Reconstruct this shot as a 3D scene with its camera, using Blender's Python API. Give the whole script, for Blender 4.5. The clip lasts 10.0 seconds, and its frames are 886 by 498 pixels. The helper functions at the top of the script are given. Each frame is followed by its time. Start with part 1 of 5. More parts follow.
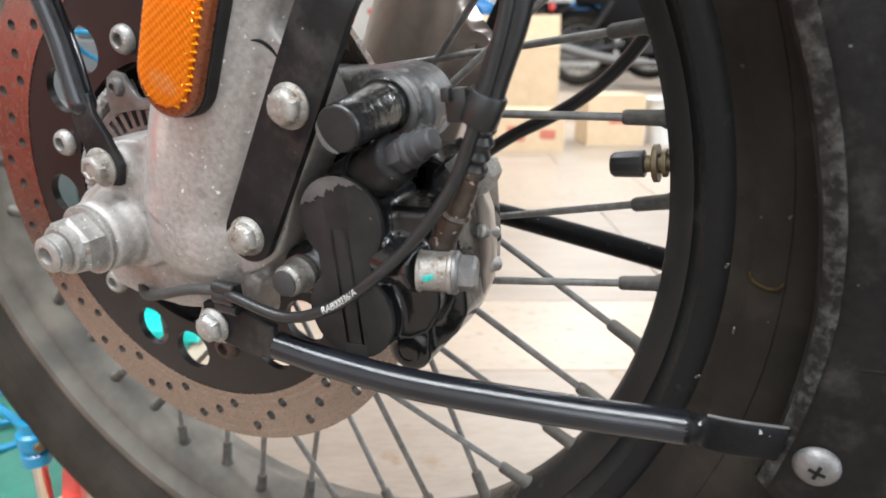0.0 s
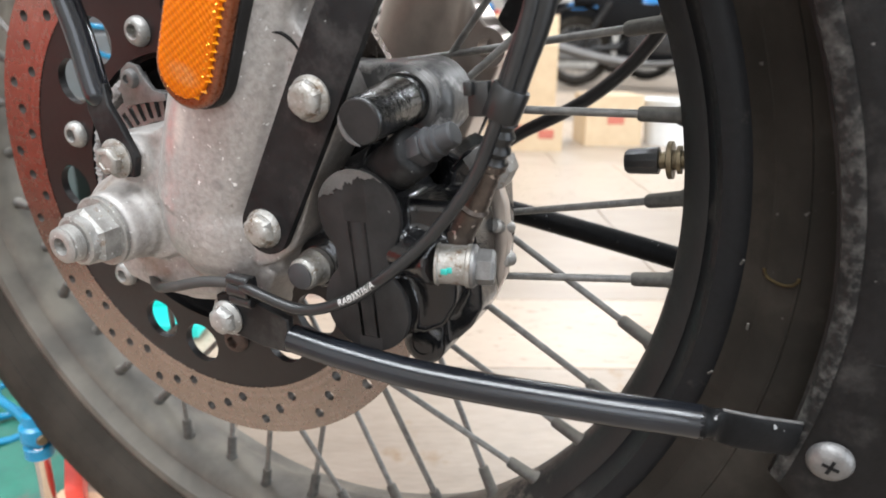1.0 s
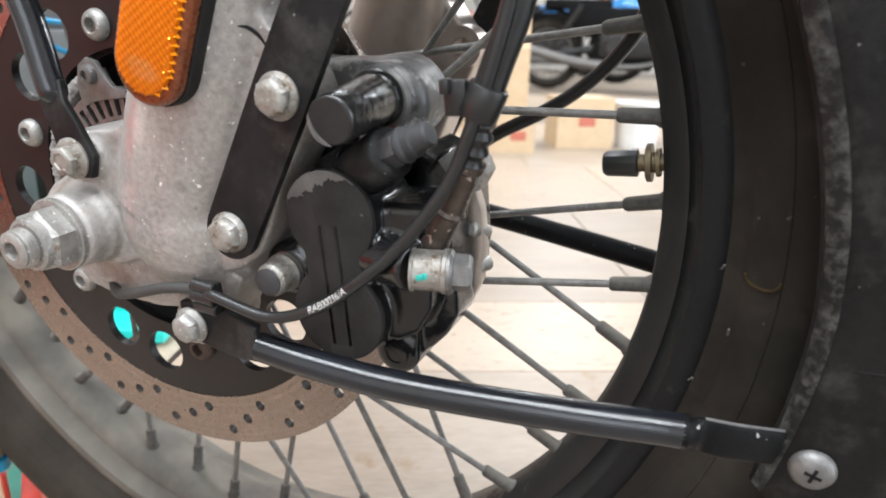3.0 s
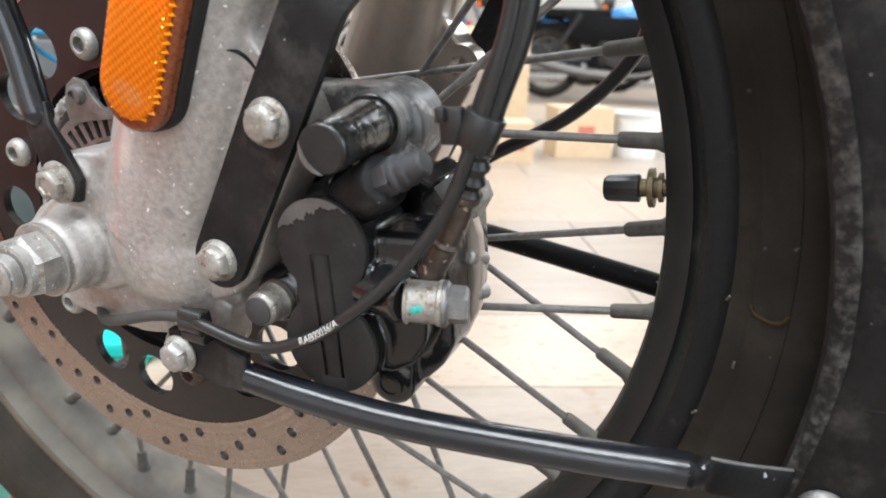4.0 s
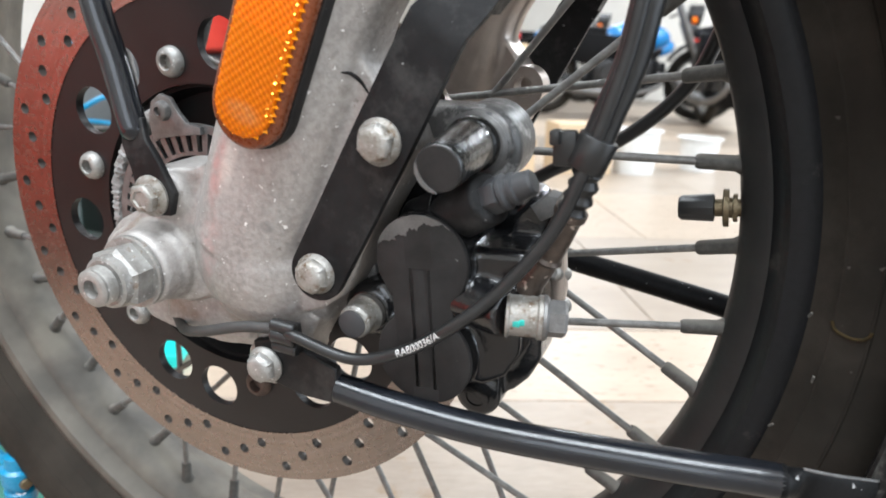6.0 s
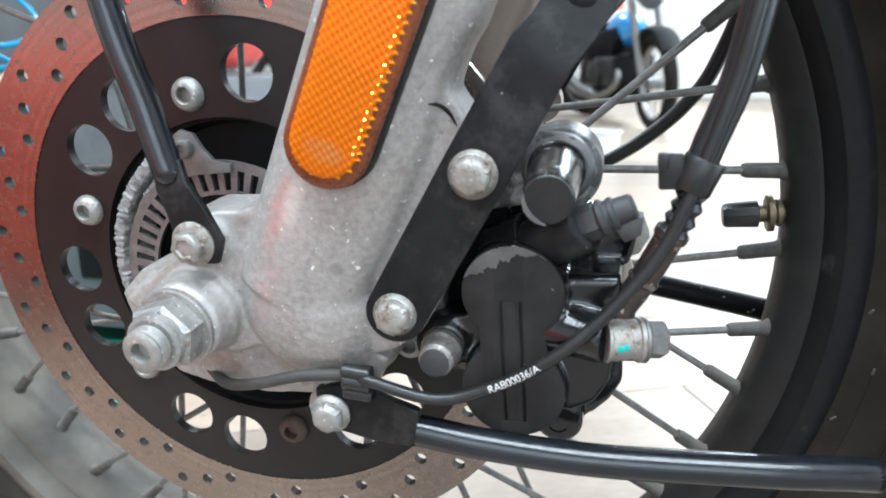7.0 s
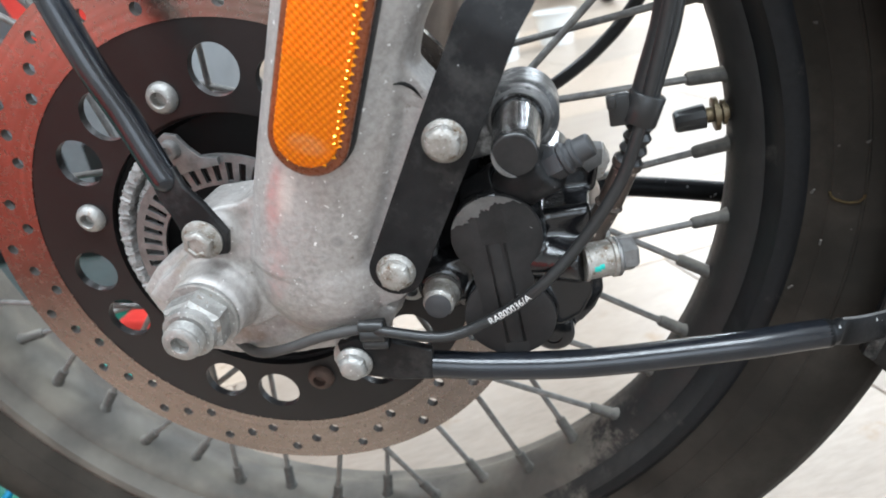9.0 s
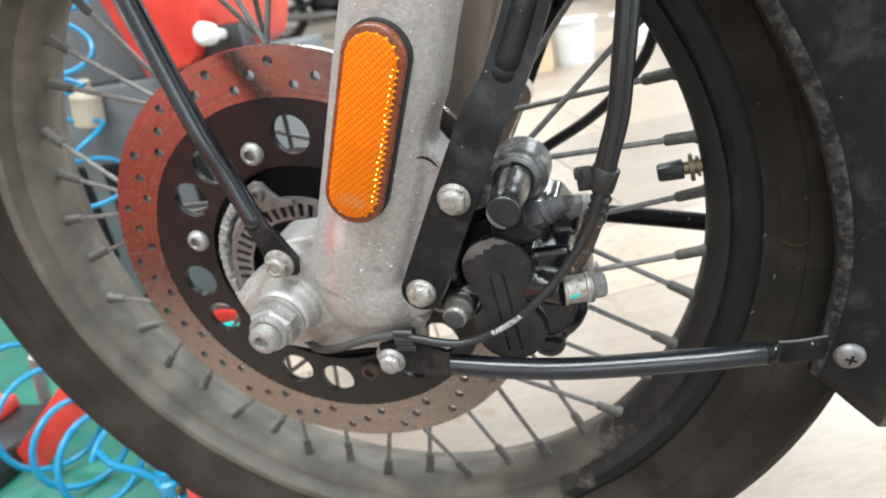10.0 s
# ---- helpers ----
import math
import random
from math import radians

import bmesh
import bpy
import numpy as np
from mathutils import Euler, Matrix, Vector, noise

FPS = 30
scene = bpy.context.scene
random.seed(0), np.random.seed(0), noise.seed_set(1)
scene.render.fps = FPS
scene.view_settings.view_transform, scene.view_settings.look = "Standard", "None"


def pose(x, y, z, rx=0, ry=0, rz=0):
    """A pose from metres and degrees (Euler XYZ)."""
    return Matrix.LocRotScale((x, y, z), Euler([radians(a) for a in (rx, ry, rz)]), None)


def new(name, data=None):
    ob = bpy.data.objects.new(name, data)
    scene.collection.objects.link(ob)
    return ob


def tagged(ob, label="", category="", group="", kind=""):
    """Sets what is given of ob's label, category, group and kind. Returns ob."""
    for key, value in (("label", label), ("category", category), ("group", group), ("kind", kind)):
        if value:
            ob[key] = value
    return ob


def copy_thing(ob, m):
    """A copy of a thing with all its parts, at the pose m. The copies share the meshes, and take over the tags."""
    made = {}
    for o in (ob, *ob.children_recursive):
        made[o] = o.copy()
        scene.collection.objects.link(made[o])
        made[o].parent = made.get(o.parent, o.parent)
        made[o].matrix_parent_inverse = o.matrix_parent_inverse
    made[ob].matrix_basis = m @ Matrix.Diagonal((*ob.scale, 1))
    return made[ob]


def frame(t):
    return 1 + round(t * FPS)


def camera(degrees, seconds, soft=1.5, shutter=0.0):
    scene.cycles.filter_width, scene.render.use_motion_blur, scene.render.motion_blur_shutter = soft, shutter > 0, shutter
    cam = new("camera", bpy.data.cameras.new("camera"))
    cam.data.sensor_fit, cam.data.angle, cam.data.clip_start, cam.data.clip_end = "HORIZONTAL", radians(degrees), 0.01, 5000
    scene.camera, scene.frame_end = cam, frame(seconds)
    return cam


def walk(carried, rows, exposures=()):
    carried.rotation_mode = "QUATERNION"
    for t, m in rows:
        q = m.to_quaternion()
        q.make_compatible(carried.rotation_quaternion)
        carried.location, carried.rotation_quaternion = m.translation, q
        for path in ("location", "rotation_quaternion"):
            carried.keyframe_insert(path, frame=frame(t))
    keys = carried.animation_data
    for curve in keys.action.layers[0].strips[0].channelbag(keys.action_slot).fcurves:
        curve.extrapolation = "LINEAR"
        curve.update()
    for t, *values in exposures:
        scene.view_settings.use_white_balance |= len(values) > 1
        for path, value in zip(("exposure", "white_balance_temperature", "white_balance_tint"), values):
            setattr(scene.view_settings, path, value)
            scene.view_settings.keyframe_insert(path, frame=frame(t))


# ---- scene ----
# World: metres, z up, x towards the rear of the motorcycle, y away from the side that the camera films.
cam = camera(66.5, 10.0, soft=1.8)
cam.data.dof.use_dof, cam.data.dof.focus_distance, cam.data.dof.aperture_fstop = True, 0.31, 11.0
METRES = 0.36765
TILT, LEAN, TURN = -17.457, 0.0, 26.119
EYE = (0.2885, -0.3151, 0.4343)
ROWS = [
    (0.0, 0.0, 0.0, 0.0, 0.0, 0.0, -0.0),
    (0.5, -0.011, 0.0033, -0.0021, -0.08, -0.03, -0.44),
    (1.0, -0.0243, -0.0032, -0.0059, -0.42, -0.08, -0.55),
    (1.5, -0.0323, -0.0156, -0.0106, -1.05, -0.39, -0.16),
    (2.0, -0.0368, -0.0157, -0.0228, -1.17, -0.91, -0.08),
    (2.5, -0.0351, 0.001, -0.0213, -1.97, -0.65, -0.24),
    (3.0, -0.0268, 0.024, -0.0024, -2.78, 0.06, -0.49),
    (4.5, -0.0282, 0.0507, 0.0249, -2.84, 0.86, -0.65),
    (5.0, -0.0434, 0.0421, 0.025, -2.01, 1.15, -1.13),
    (5.5, -0.0698, 0.0273, 0.0187, -1.95, 1.5, -1.47),
    (7.0, -0.3189, 0.0766, 0.0574, -11.73, 1.84, 3.5),
    (7.5, -0.3808, 0.1231, 0.0949, -15.61, -1.84, 8.28),
    (8.0, -0.3908, 0.1478, 0.1236, -17.55, -5.06, 11.85),
    (8.5, -0.3871, 0.1173, 0.1225, -16.44, -6.02, 12.25),
    (9.0, -0.3356, 0.0006, 0.1163, -13.82, -6.6, 13.52),
    (9.5, -0.2975, -0.1586, 0.1556, -8.71, -4.98, 13.6),
    (10.0, -0.28, -0.2478, 0.1714, -6.87, -5.57, 12.92),
]
EXPOSURES = [(0.0, 0.06, 6350, 13), (5.5, 0.06, 6350, 13), (7.0, 0.17, 5750, 7), (7.5, 0.06, 5750, 7.3), (8.5, 0.01, 5750, 8), (9.5, 0.08, 6170, 10), (10.0, 0.12, 6250, 9)]
walk(cam, [(t, pose(*EYE, TILT, LEAN, TURN) @ pose(METRES * x, METRES * y, METRES * z, 90 + pitch, roll, yaw))
           for t, x, y, z, yaw, pitch, roll in ROWS], EXPOSURES)

# ---- light ----
world = bpy.data.worlds.new("world")
scene.world = world
world.use_nodes = True
world.node_tree.nodes["Background"].inputs[0].default_value = (0.75, 0.82, 0.9, 1)
world.node_tree.nodes["Background"].inputs[1].default_value = 1.2
# rows of unseen light panels, from the third on added as fill: x, y, watts, length, width
LAMPS = [(0.0, -0.85, 80, 3.2, 0.3), (0.0, -1.45, 85, 3.2, 0.3), (-1.5, 0.7, 60, 1.3, 0.2), (-1.2, 2.1, 24, 1.3, 0.2),
         (1.9, 2.3, 44, 1.3, 0.2), (-1.2, 4.6, 45, 1.3, 0.2), (1.7, 4.9, 175, 1.3, 0.2), (-1.4, 7.4, 70, 1.3, 0.2), (1.3, 7.6, 110, 1.3, 0.2)]
for lx, ly, watts, wide, deep in LAMPS:
    data = bpy.data.lights.new("unseen_tube_light", "AREA")
    data.shape, data.size, data.size_y, data.energy = "RECTANGLE", wide, deep, watts
    data.color = (0.92, 0.98, 1.0)
    lamp = new("unseen_tube_light", data)
    lamp.matrix_world = pose(lx, ly, 2.86, 0, 0, 0)
# daylight in the open shop front
data = bpy.data.lights.new("shop_front_daylight", "AREA")
data.shape, data.size, data.size_y, data.energy = "RECTANGLE", 2.5, 5.6, 150
data.color = (0.84, 0.94, 1.0)
new("shop_front_daylight", data).matrix_world = pose(3.52, 1.5, 1.3, 0, 90, 0)
# daylight in the wide window behind the filming side
data = bpy.data.lights.new("window_daylight", "AREA")
data.shape, data.size, data.size_y, data.energy = "RECTANGLE", 1.9, 1.45, 26
data.color = (0.90, 0.96, 1.0)
new("window_daylight", data).matrix_world = pose(0.85, -3.02, 1.65, 90, 0, 0)


# ---- materials ----
def ramp_mix(nt, fac, a, b):
    n = nt.nodes.new("ShaderNodeMix")
    n.data_type = "RGBA"
    nt.links.new(fac, n.inputs["Factor"])
    ins = [i for i in n.inputs if i.type == "RGBA"]
    for socket, v in zip(ins, (a, b)):
        if isinstance(v, tuple):
            socket.default_value = (*v[:3], 1)
        else:
            nt.links.new(v, socket)
    return [o for o in n.outputs if o.type == "RGBA"][0]


def noise_tex(nt, coord, scale, detail=4, rough=0.6, stretch=None):
    n = nt.nodes.new("ShaderNodeTexNoise")
    n.inputs["Scale"].default_value = scale
    n.inputs["Detail"].default_value = detail
    n.inputs["Roughness"].default_value = rough
    if stretch:
        m = nt.nodes.new("ShaderNodeMapping")
        m.inputs["Scale"].default_value = stretch
        nt.links.new(coord, m.inputs["Vector"])
        coord = m.outputs[0]
    nt.links.new(coord, n.inputs["Vector"])
    return n.outputs[0]


def remap(nt, value, lo, hi, a=0.0, b=1.0):
    n = nt.nodes.new("ShaderNodeMapRange")
    for key, v in zip((1, 2, 3, 4), (lo, hi, a, b)):
        n.inputs[key].default_value = v
    nt.links.new(value, n.inputs[0])
    return n.outputs[0]


def mat(name, col, rough=0.5, metal=0.0, col2=None, scale=60, wear=None, wear_lo=0.58, wear_hi=0.68, wear_scale=90,
        wear_rough=0.7, bump=0.0, bump_scale=500, rough_var=0.06, coat=0.0, stretch=None, fine=0.12, dust=None, dust_lo=0.2, dust_hi=0.9, spec=0.5, fleck=None, fleck_lo=0.70, fleck_scale=420, grain=None):
    m = bpy.data.materials.new(name)
    m.use_nodes = True
    nt = m.node_tree
    b = nt.nodes["Principled BSDF"]
    tc = nt.nodes.new("ShaderNodeTexCoord").outputs["Object"]
    col2 = col2 or tuple(c * 0.7 for c in col)
    if grain:
        gm = nt.nodes.new("ShaderNodeMapping")
        gm.vector_type = "TEXTURE"
        gm.inputs["Rotation"].default_value = (0, radians(grain[0]), 0)
        gm.inputs["Scale"].default_value = (1, 1, grain[1])
        nt.links.new(tc, gm.inputs["Vector"])
        big = remap(nt, noise_tex(nt, gm.outputs[0], scale, 5, 0.62), 0.3, 0.7)
    else:
        big = remap(nt, noise_tex(nt, tc, scale, 5, 0.62, stretch), 0.3, 0.7)
    colour = ramp_mix(nt, big, col2, col)
    small = remap(nt, noise_tex(nt, tc, scale * 11, 3, 0.6, stretch), 0.35, 0.65)
    colour = ramp_mix(nt, remap(nt, small, 0, 1, 0, fine), colour, tuple(min(1, c * 1.6 + 0.02) for c in col))
    rg = remap(nt, small, 0, 1, max(0.03, rough - rough_var), min(1, rough + rough_var))
    if wear:
        w = remap(nt, noise_tex(nt, tc, wear_scale, 6, 0.7), wear_lo, wear_hi)
        colour = ramp_mix(nt, w, colour, wear)
        n = nt.nodes.new("ShaderNodeMix")
        nt.links.new(w, n.inputs[0])
        nt.links.new(rg, n.inputs[2])
        n.inputs[3].default_value = wear_rough
        rg = n.outputs[0]
    if fleck:
        colour = ramp_mix(nt, remap(nt, noise_tex(nt, tc, fleck_scale, 2, 0.5), fleck_lo, fleck_lo + 0.03), colour, fleck)
    if dust:
        g = nt.nodes.new("ShaderNodeNewGeometry")
        sep = nt.nodes.new("ShaderNodeSeparateXYZ")
        nt.links.new(g.outputs["Normal"], sep.inputs[0])
        up = remap(nt, sep.outputs[2], dust_lo, dust_hi)
        k = nt.nodes.new("ShaderNodeMath")
        k.operation = "MULTIPLY"
        nt.links.new(up, k.inputs[0])
        nt.links.new(remap(nt, noise_tex(nt, tc, 45, 5, 0.65), 0.25, 0.6, 0.35, 1), k.inputs[1])
        colour = ramp_mix(nt, k.outputs[0], colour, dust)
        n = nt.nodes.new("ShaderNodeMix")
        nt.links.new(k.outputs[0], n.inputs[0])
        nt.links.new(rg, n.inputs[2])
        n.inputs[3].default_value = 0.85
        rg = n.outputs[0]
    nt.links.new(colour, b.inputs["Base Color"])
    nt.links.new(rg, b.inputs["Roughness"])
    b.inputs["Metallic"].default_value = metal
    b.inputs["Coat Weight"].default_value = coat
    b.inputs["Specular IOR Level"].default_value = spec
    if bump:
        bn = nt.nodes.new("ShaderNodeBump")
        bn.inputs["Strength"].default_value = bump
        bn.inputs["Distance"].default_value = 0.001
        nt.links.new(noise_tex(nt, tc, bump_scale, 4, 0.65), bn.inputs["Height"])
        nt.links.new(bn.outputs[0], b.inputs["Normal"])
    return m


M_ALLOY = mat("cast_alloy", (0.375, 0.352, 0.333), 0.48, 0.3, (0.255, 0.238, 0.222), 34, wear=(0.17, 0.148, 0.13), wear_lo=0.64, wear_hi=0.74, wear_scale=100,
              bump=0.5, bump_scale=300, fine=0.32, fleck=(0.76, 0.75, 0.73), fleck_lo=0.70, fleck_scale=380, grain=(26, 3.4))
M_ALLOY_FAR = mat("bare_alloy", (0.52, 0.46, 0.41), 0.38, 0.7, (0.38, 0.32, 0.28), 16, bump=0.06, bump_scale=500, grain=(26, 6))
M_CHROME = mat("chrome_tube", (0.55, 0.54, 0.53), 0.14, 1.0, (0.45, 0.44, 0.43), 30, rough_var=0.04, fine=0.05)
M_ZINC = mat("zinc_plated_steel", (0.41, 0.40, 0.38), 0.45, 0.6, (0.21, 0.20, 0.185), 150, wear=(0.22, 0.15, 0.10), wear_lo=0.60, wear_hi=0.72, wear_scale=150, bump=0.45, bump_scale=700, fleck=(0.75, 0.75, 0.74), fleck_lo=0.68, fleck_scale=600)
M_STEEL_DULL = mat("dull_steel", (0.23, 0.225, 0.22), 0.45, 0.7, (0.13, 0.125, 0.12), 170, wear=(0.16, 0.11, 0.07), wear_lo=0.64, wear_hi=0.75, wear_scale=200, bump=0.3, bump_scale=800)
M_BLACK_WORN = mat("black_worn_paint", (0.0165, 0.016, 0.016), 0.52, 0.0, (0.004, 0.004, 0.0045), 40, wear=(0.036, 0.035, 0.034), wear_lo=0.52, wear_hi=0.72, wear_scale=55, wear_rough=0.32,
                   bump=0.12, bump_scale=300, fine=0.06, spec=0.19, rough_var=0.1, fleck=(0.3, 0.3, 0.3), fleck_lo=0.745, fleck_scale=380)
M_BRACKET = mat("rubbed_black_casting", (0.10, 0.098, 0.096), 0.38, 0.15, (0.03, 0.03, 0.03), 60, wear=(0.36, 0.35, 0.34), wear_lo=0.50, wear_hi=0.64, wear_scale=85, wear_rough=0.42, bump=0.4, bump_scale=260, fine=0.15, stretch=(1, 2, 0.6))
M_PIN = mat("rippled_black_paint", (0.014, 0.0136, 0.013), 0.2, 0.0, (0.006, 0.006, 0.006), 60, bump=0.9, bump_scale=170, rough_var=0.06, coat=0.4, fine=0.05, wear=(0.05, 0.043, 0.032), wear_lo=0.6, wear_hi=0.75, wear_scale=120, wear_rough=0.35)
M_CHIP = mat("bare_grey_casting", (0.135, 0.13, 0.125), 0.6, 0.3, (0.085, 0.082, 0.078), 120, bump=0.3, bump_scale=500, fine=0.2)
M_OLDBOLT = mat("grimy_bolt_steel", (0.40, 0.385, 0.36), 0.48, 0.55, (0.20, 0.18, 0.15), 150, wear=(0.13, 0.075, 0.035), wear_lo=0.54, wear_hi=0.68, wear_scale=170, bump=0.5, bump_scale=700, fleck=(0.6, 0.6, 0.58), fleck_lo=0.68, fleck_scale=600)
M_CALIPER = mat("caliper_paint", (0.011, 0.011, 0.0115), 0.14, 0.0, (0.004, 0.004, 0.0045), 50, wear=(0.06, 0.057, 0.053), wear_lo=0.74, wear_hi=0.82, wear_scale=80,
                bump=0.26, bump_scale=190, rough_var=0.08, fine=0.03, spec=0.62)
M_CAP = mat("matt_black_face", (0.034, 0.032, 0.031), 0.5, 0.0, (0.018, 0.017, 0.0165), 60, bump=0.1, bump_scale=500, fine=0.05, spec=0.13, fleck=(0.2, 0.2, 0.2), fleck_lo=0.76, fleck_scale=350)
M_TUBE = mat("black_powder_coat", (0.012, 0.0145, 0.019), 0.2, 0.0, (0.005, 0.005, 0.006), 30, wear=(0.09, 0.09, 0.09), wear_lo=0.74, wear_hi=0.8, wear_scale=130, bump=0.05, bump_scale=300, rough_var=0.07, coat=0.0, spec=0.6, fine=0.05)
M_TAB = mat("dark_pressed_steel", (0.008, 0.008, 0.0085), 0.4, 0.0, (0.004, 0.004, 0.004), 60, spec=0.09, bump=0.15, bump_scale=300, fleck=(0.35, 0.35, 0.35), fleck_lo=0.72, fleck_scale=300)
M_RUBBER = mat("tyre_rubber", (0.0112, 0.0100, 0.0080), 0.75, 0.0, (0.0085, 0.0077, 0.0063), 18, spec=0.1, fleck=(0.09, 0.085, 0.078), fleck_lo=0.74, fleck_scale=170, wear=(0.034, 0.031, 0.026), wear_lo=0.53, wear_hi=0.78, wear_scale=24, wear_rough=0.85, bump=0.2, bump_scale=420, fine=0.08,
               dust=(0.055, 0.051, 0.045), dust_lo=0.3, dust_hi=1.2)
M_RIM = mat("dusty_black_rim", (0.010, 0.0102, 0.0115), 0.45, 0.0, (0.010, 0.010, 0.010), 30, wear=(0.06, 0.056, 0.05), wear_lo=0.60, wear_hi=0.75, wear_scale=40, bump=0.12, bump_scale=300,
            spec=0.16, dust=(0.07, 0.066, 0.06), dust_lo=0.3, dust_hi=0.95)
M_RIMBED = mat("dusty_daylit_rim", (0.018, 0.0175, 0.017), 0.55, 0.0, (0.011, 0.011, 0.011), 30, wear=(0.03, 0.028, 0.025), wear_lo=0.55, wear_hi=0.75, wear_scale=40, bump=0.15, bump_scale=300, spec=0.3)


def caked(m, dirt, dirt2, bare=0.21, full=0.07):
    """Pale dirt that also paints the daylight on one side, thinning out along x."""
    nt = m.node_tree
    b = nt.nodes["Principled BSDF"]
    src = b.inputs["Base Color"].links[0].from_socket
    tc = nt.nodes.new("ShaderNodeTexCoord").outputs["Object"]
    sep = nt.nodes.new("ShaderNodeSeparateXYZ")
    nt.links.new(tc, sep.inputs[0])
    k = nt.nodes.new("ShaderNodeMath")
    k.operation = "MULTIPLY"
    ragged = nt.nodes.new("ShaderNodeMath")
    ragged.operation = "ADD"
    nt.links.new(sep.outputs[0], ragged.inputs[0])
    nt.links.new(remap(nt, noise_tex(nt, tc, 40, 8, 0.72), 0.25, 0.75, -0.05, 0.05), ragged.inputs[1])
    nt.links.new(remap(nt, ragged.outputs[0], bare, full), k.inputs[0])
    nt.links.new(remap(nt, noise_tex(nt, tc, 26, 6, 0.65), 0.25, 0.5, 0.72, 1), k.inputs[1])
    tone = ramp_mix(nt, remap(nt, noise_tex(nt, tc, 24, 3, 0.5), 0.38, 0.62), dirt2, dirt)
    nt.links.new(ramp_mix(nt, k.outputs[0], src, tone), b.inputs["Base Color"])


# dust and the brighter daylit side share this one colour fade
caked(M_RIM, (0.135, 0.122, 0.103), (0.088, 0.080, 0.069), 0.142, 0.118)
caked(M_RIMBED, (0.145, 0.131, 0.108), (0.080, 0.073, 0.063), 0.178, 0.150)
caked(M_RUBBER, (0.041, 0.035, 0.0285), (0.027, 0.0232, 0.019), 0.37, 0.16)
M_SPOKE = mat("oxidised_spoke_steel", (0.23, 0.222, 0.208), 0.48, 0.45, (0.11, 0.105, 0.10), 200, wear=(0.28, 0.31, 0.28), wear_lo=0.6, wear_hi=0.72, wear_scale=260, bump=0.2, bump_scale=900)
M_NIPPLE = mat("oxidised_nipple", (0.10, 0.096, 0.087), 0.55, 0.2, (0.035, 0.033, 0.03), 200, bump=0.3, bump_scale=900, dust=(0.20, 0.185, 0.16), dust_lo=0.35, dust_hi=0.9)
def scored_steel(name):
    """Ground steel with rings of fine scoring round the wheel's axis."""
    m = mat(name, (0.345, 0.295, 0.27), 0.26, 1.0, (0.25, 0.214, 0.195), 20, rough_var=0.03, fine=0.05)
    nt = m.node_tree
    b = nt.nodes["Principled BSDF"]
    tc = nt.nodes.new("ShaderNodeTexCoord").outputs["Object"]
    flat = nt.nodes.new("ShaderNodeVectorMath")
    flat.operation = "MULTIPLY"
    flat.inputs[1].default_value = (1, 0, 1)
    nt.links.new(tc, flat.inputs[0])
    size = nt.nodes.new("ShaderNodeVectorMath")
    size.operation = "LENGTH"
    nt.links.new(flat.outputs[0], size.inputs[0])
    n = nt.nodes.new("ShaderNodeTexNoise")
    n.noise_dimensions = "1D"
    n.inputs["Scale"].default_value = 420
    n.inputs["Detail"].default_value = 2
    nt.links.new(size.outputs["Value"], n.inputs["W"])
    bn = nt.nodes.new("ShaderNodeBump")
    bn.inputs["Strength"].default_value = 0.05
    bn.inputs["Distance"].default_value = 0.0004
    nt.links.new(n.outputs[0], bn.inputs["Height"])
    nt.links.new(bn.outputs[0], b.inputs["Normal"])
    src = b.inputs["Base Color"].links[0].from_socket
    nt.links.new(ramp_mix(nt, remap(nt, n.outputs[0], 0.35, 0.7), src, (0.26, 0.22, 0.19)), b.inputs["Base Color"])
    return m


M_DISC = scored_steel("brake_disc_steel")
M_CARRIER = mat("black_disc_carrier", (0.012, 0.0112, 0.0112), 0.38, 0.0, (0.007, 0.006, 0.006), 30, wear=(0.07, 0.065, 0.06), wear_lo=0.66, wear_hi=0.85, wear_scale=30, bump=0.05, bump_scale=300, fine=0.04, spec=0.34)
M_RUSTED = mat("rusted_steel", (0.10, 0.062, 0.045), 0.7, 0.2, (0.035, 0.022, 0.018), 220, bump=0.5, bump_scale=700)
M_HUB = mat("corroded_hub_alloy", (0.33, 0.32, 0.31), 0.7, 0.1, (0.08, 0.075, 0.07), 210, bump=1.0, bump_scale=320, fine=0.4)
# dark brown that paints the shade inside the disc's drilled holes
M_HOLE_SHADE = mat("disc_hole_shade", (0.07, 0.06, 0.052), 0.6, 0.3, (0.03, 0.026, 0.023), 120)
# near-black painted in for the shade of the hub, slots and grooves
M_DARK = mat("shaded_recess", (0.008, 0.0075, 0.0075), 0.6, 0.0, (0.005, 0.005, 0.005), 40, spec=0.2)
M_HOSE = mat("black_hose_rubber", (0.016, 0.016, 0.016), 0.36, 0.0, (0.011, 0.011, 0.011), 60, bump=0.06, bump_scale=500, fine=0.06)
M_CABLE_OLD = mat("dusty_cable", (0.05, 0.047, 0.044), 0.6, 0.0, (0.03, 0.029, 0.028), 80, bump=0.1, bump_scale=500)
M_CAPRUBBER = mat("grey_black_rubber", (0.045, 0.046, 0.048), 0.55, 0.0, (0.03, 0.03, 0.032), 90, bump=0.1, bump_scale=500)
M_COPPER = mat("tarnished_crimp", (0.12, 0.095, 0.08), 0.36, 0.7, (0.05, 0.04, 0.034), 160, fleck=(0.5, 0.42, 0.36), fleck_lo=0.66, fleck_scale=300, bump=0.2, bump_scale=700)
M_BRASS = mat("brass", (0.19, 0.15, 0.09), 0.42, 0.8, (0.09, 0.07, 0.045), 220, bump=0.2, bump_scale=800)
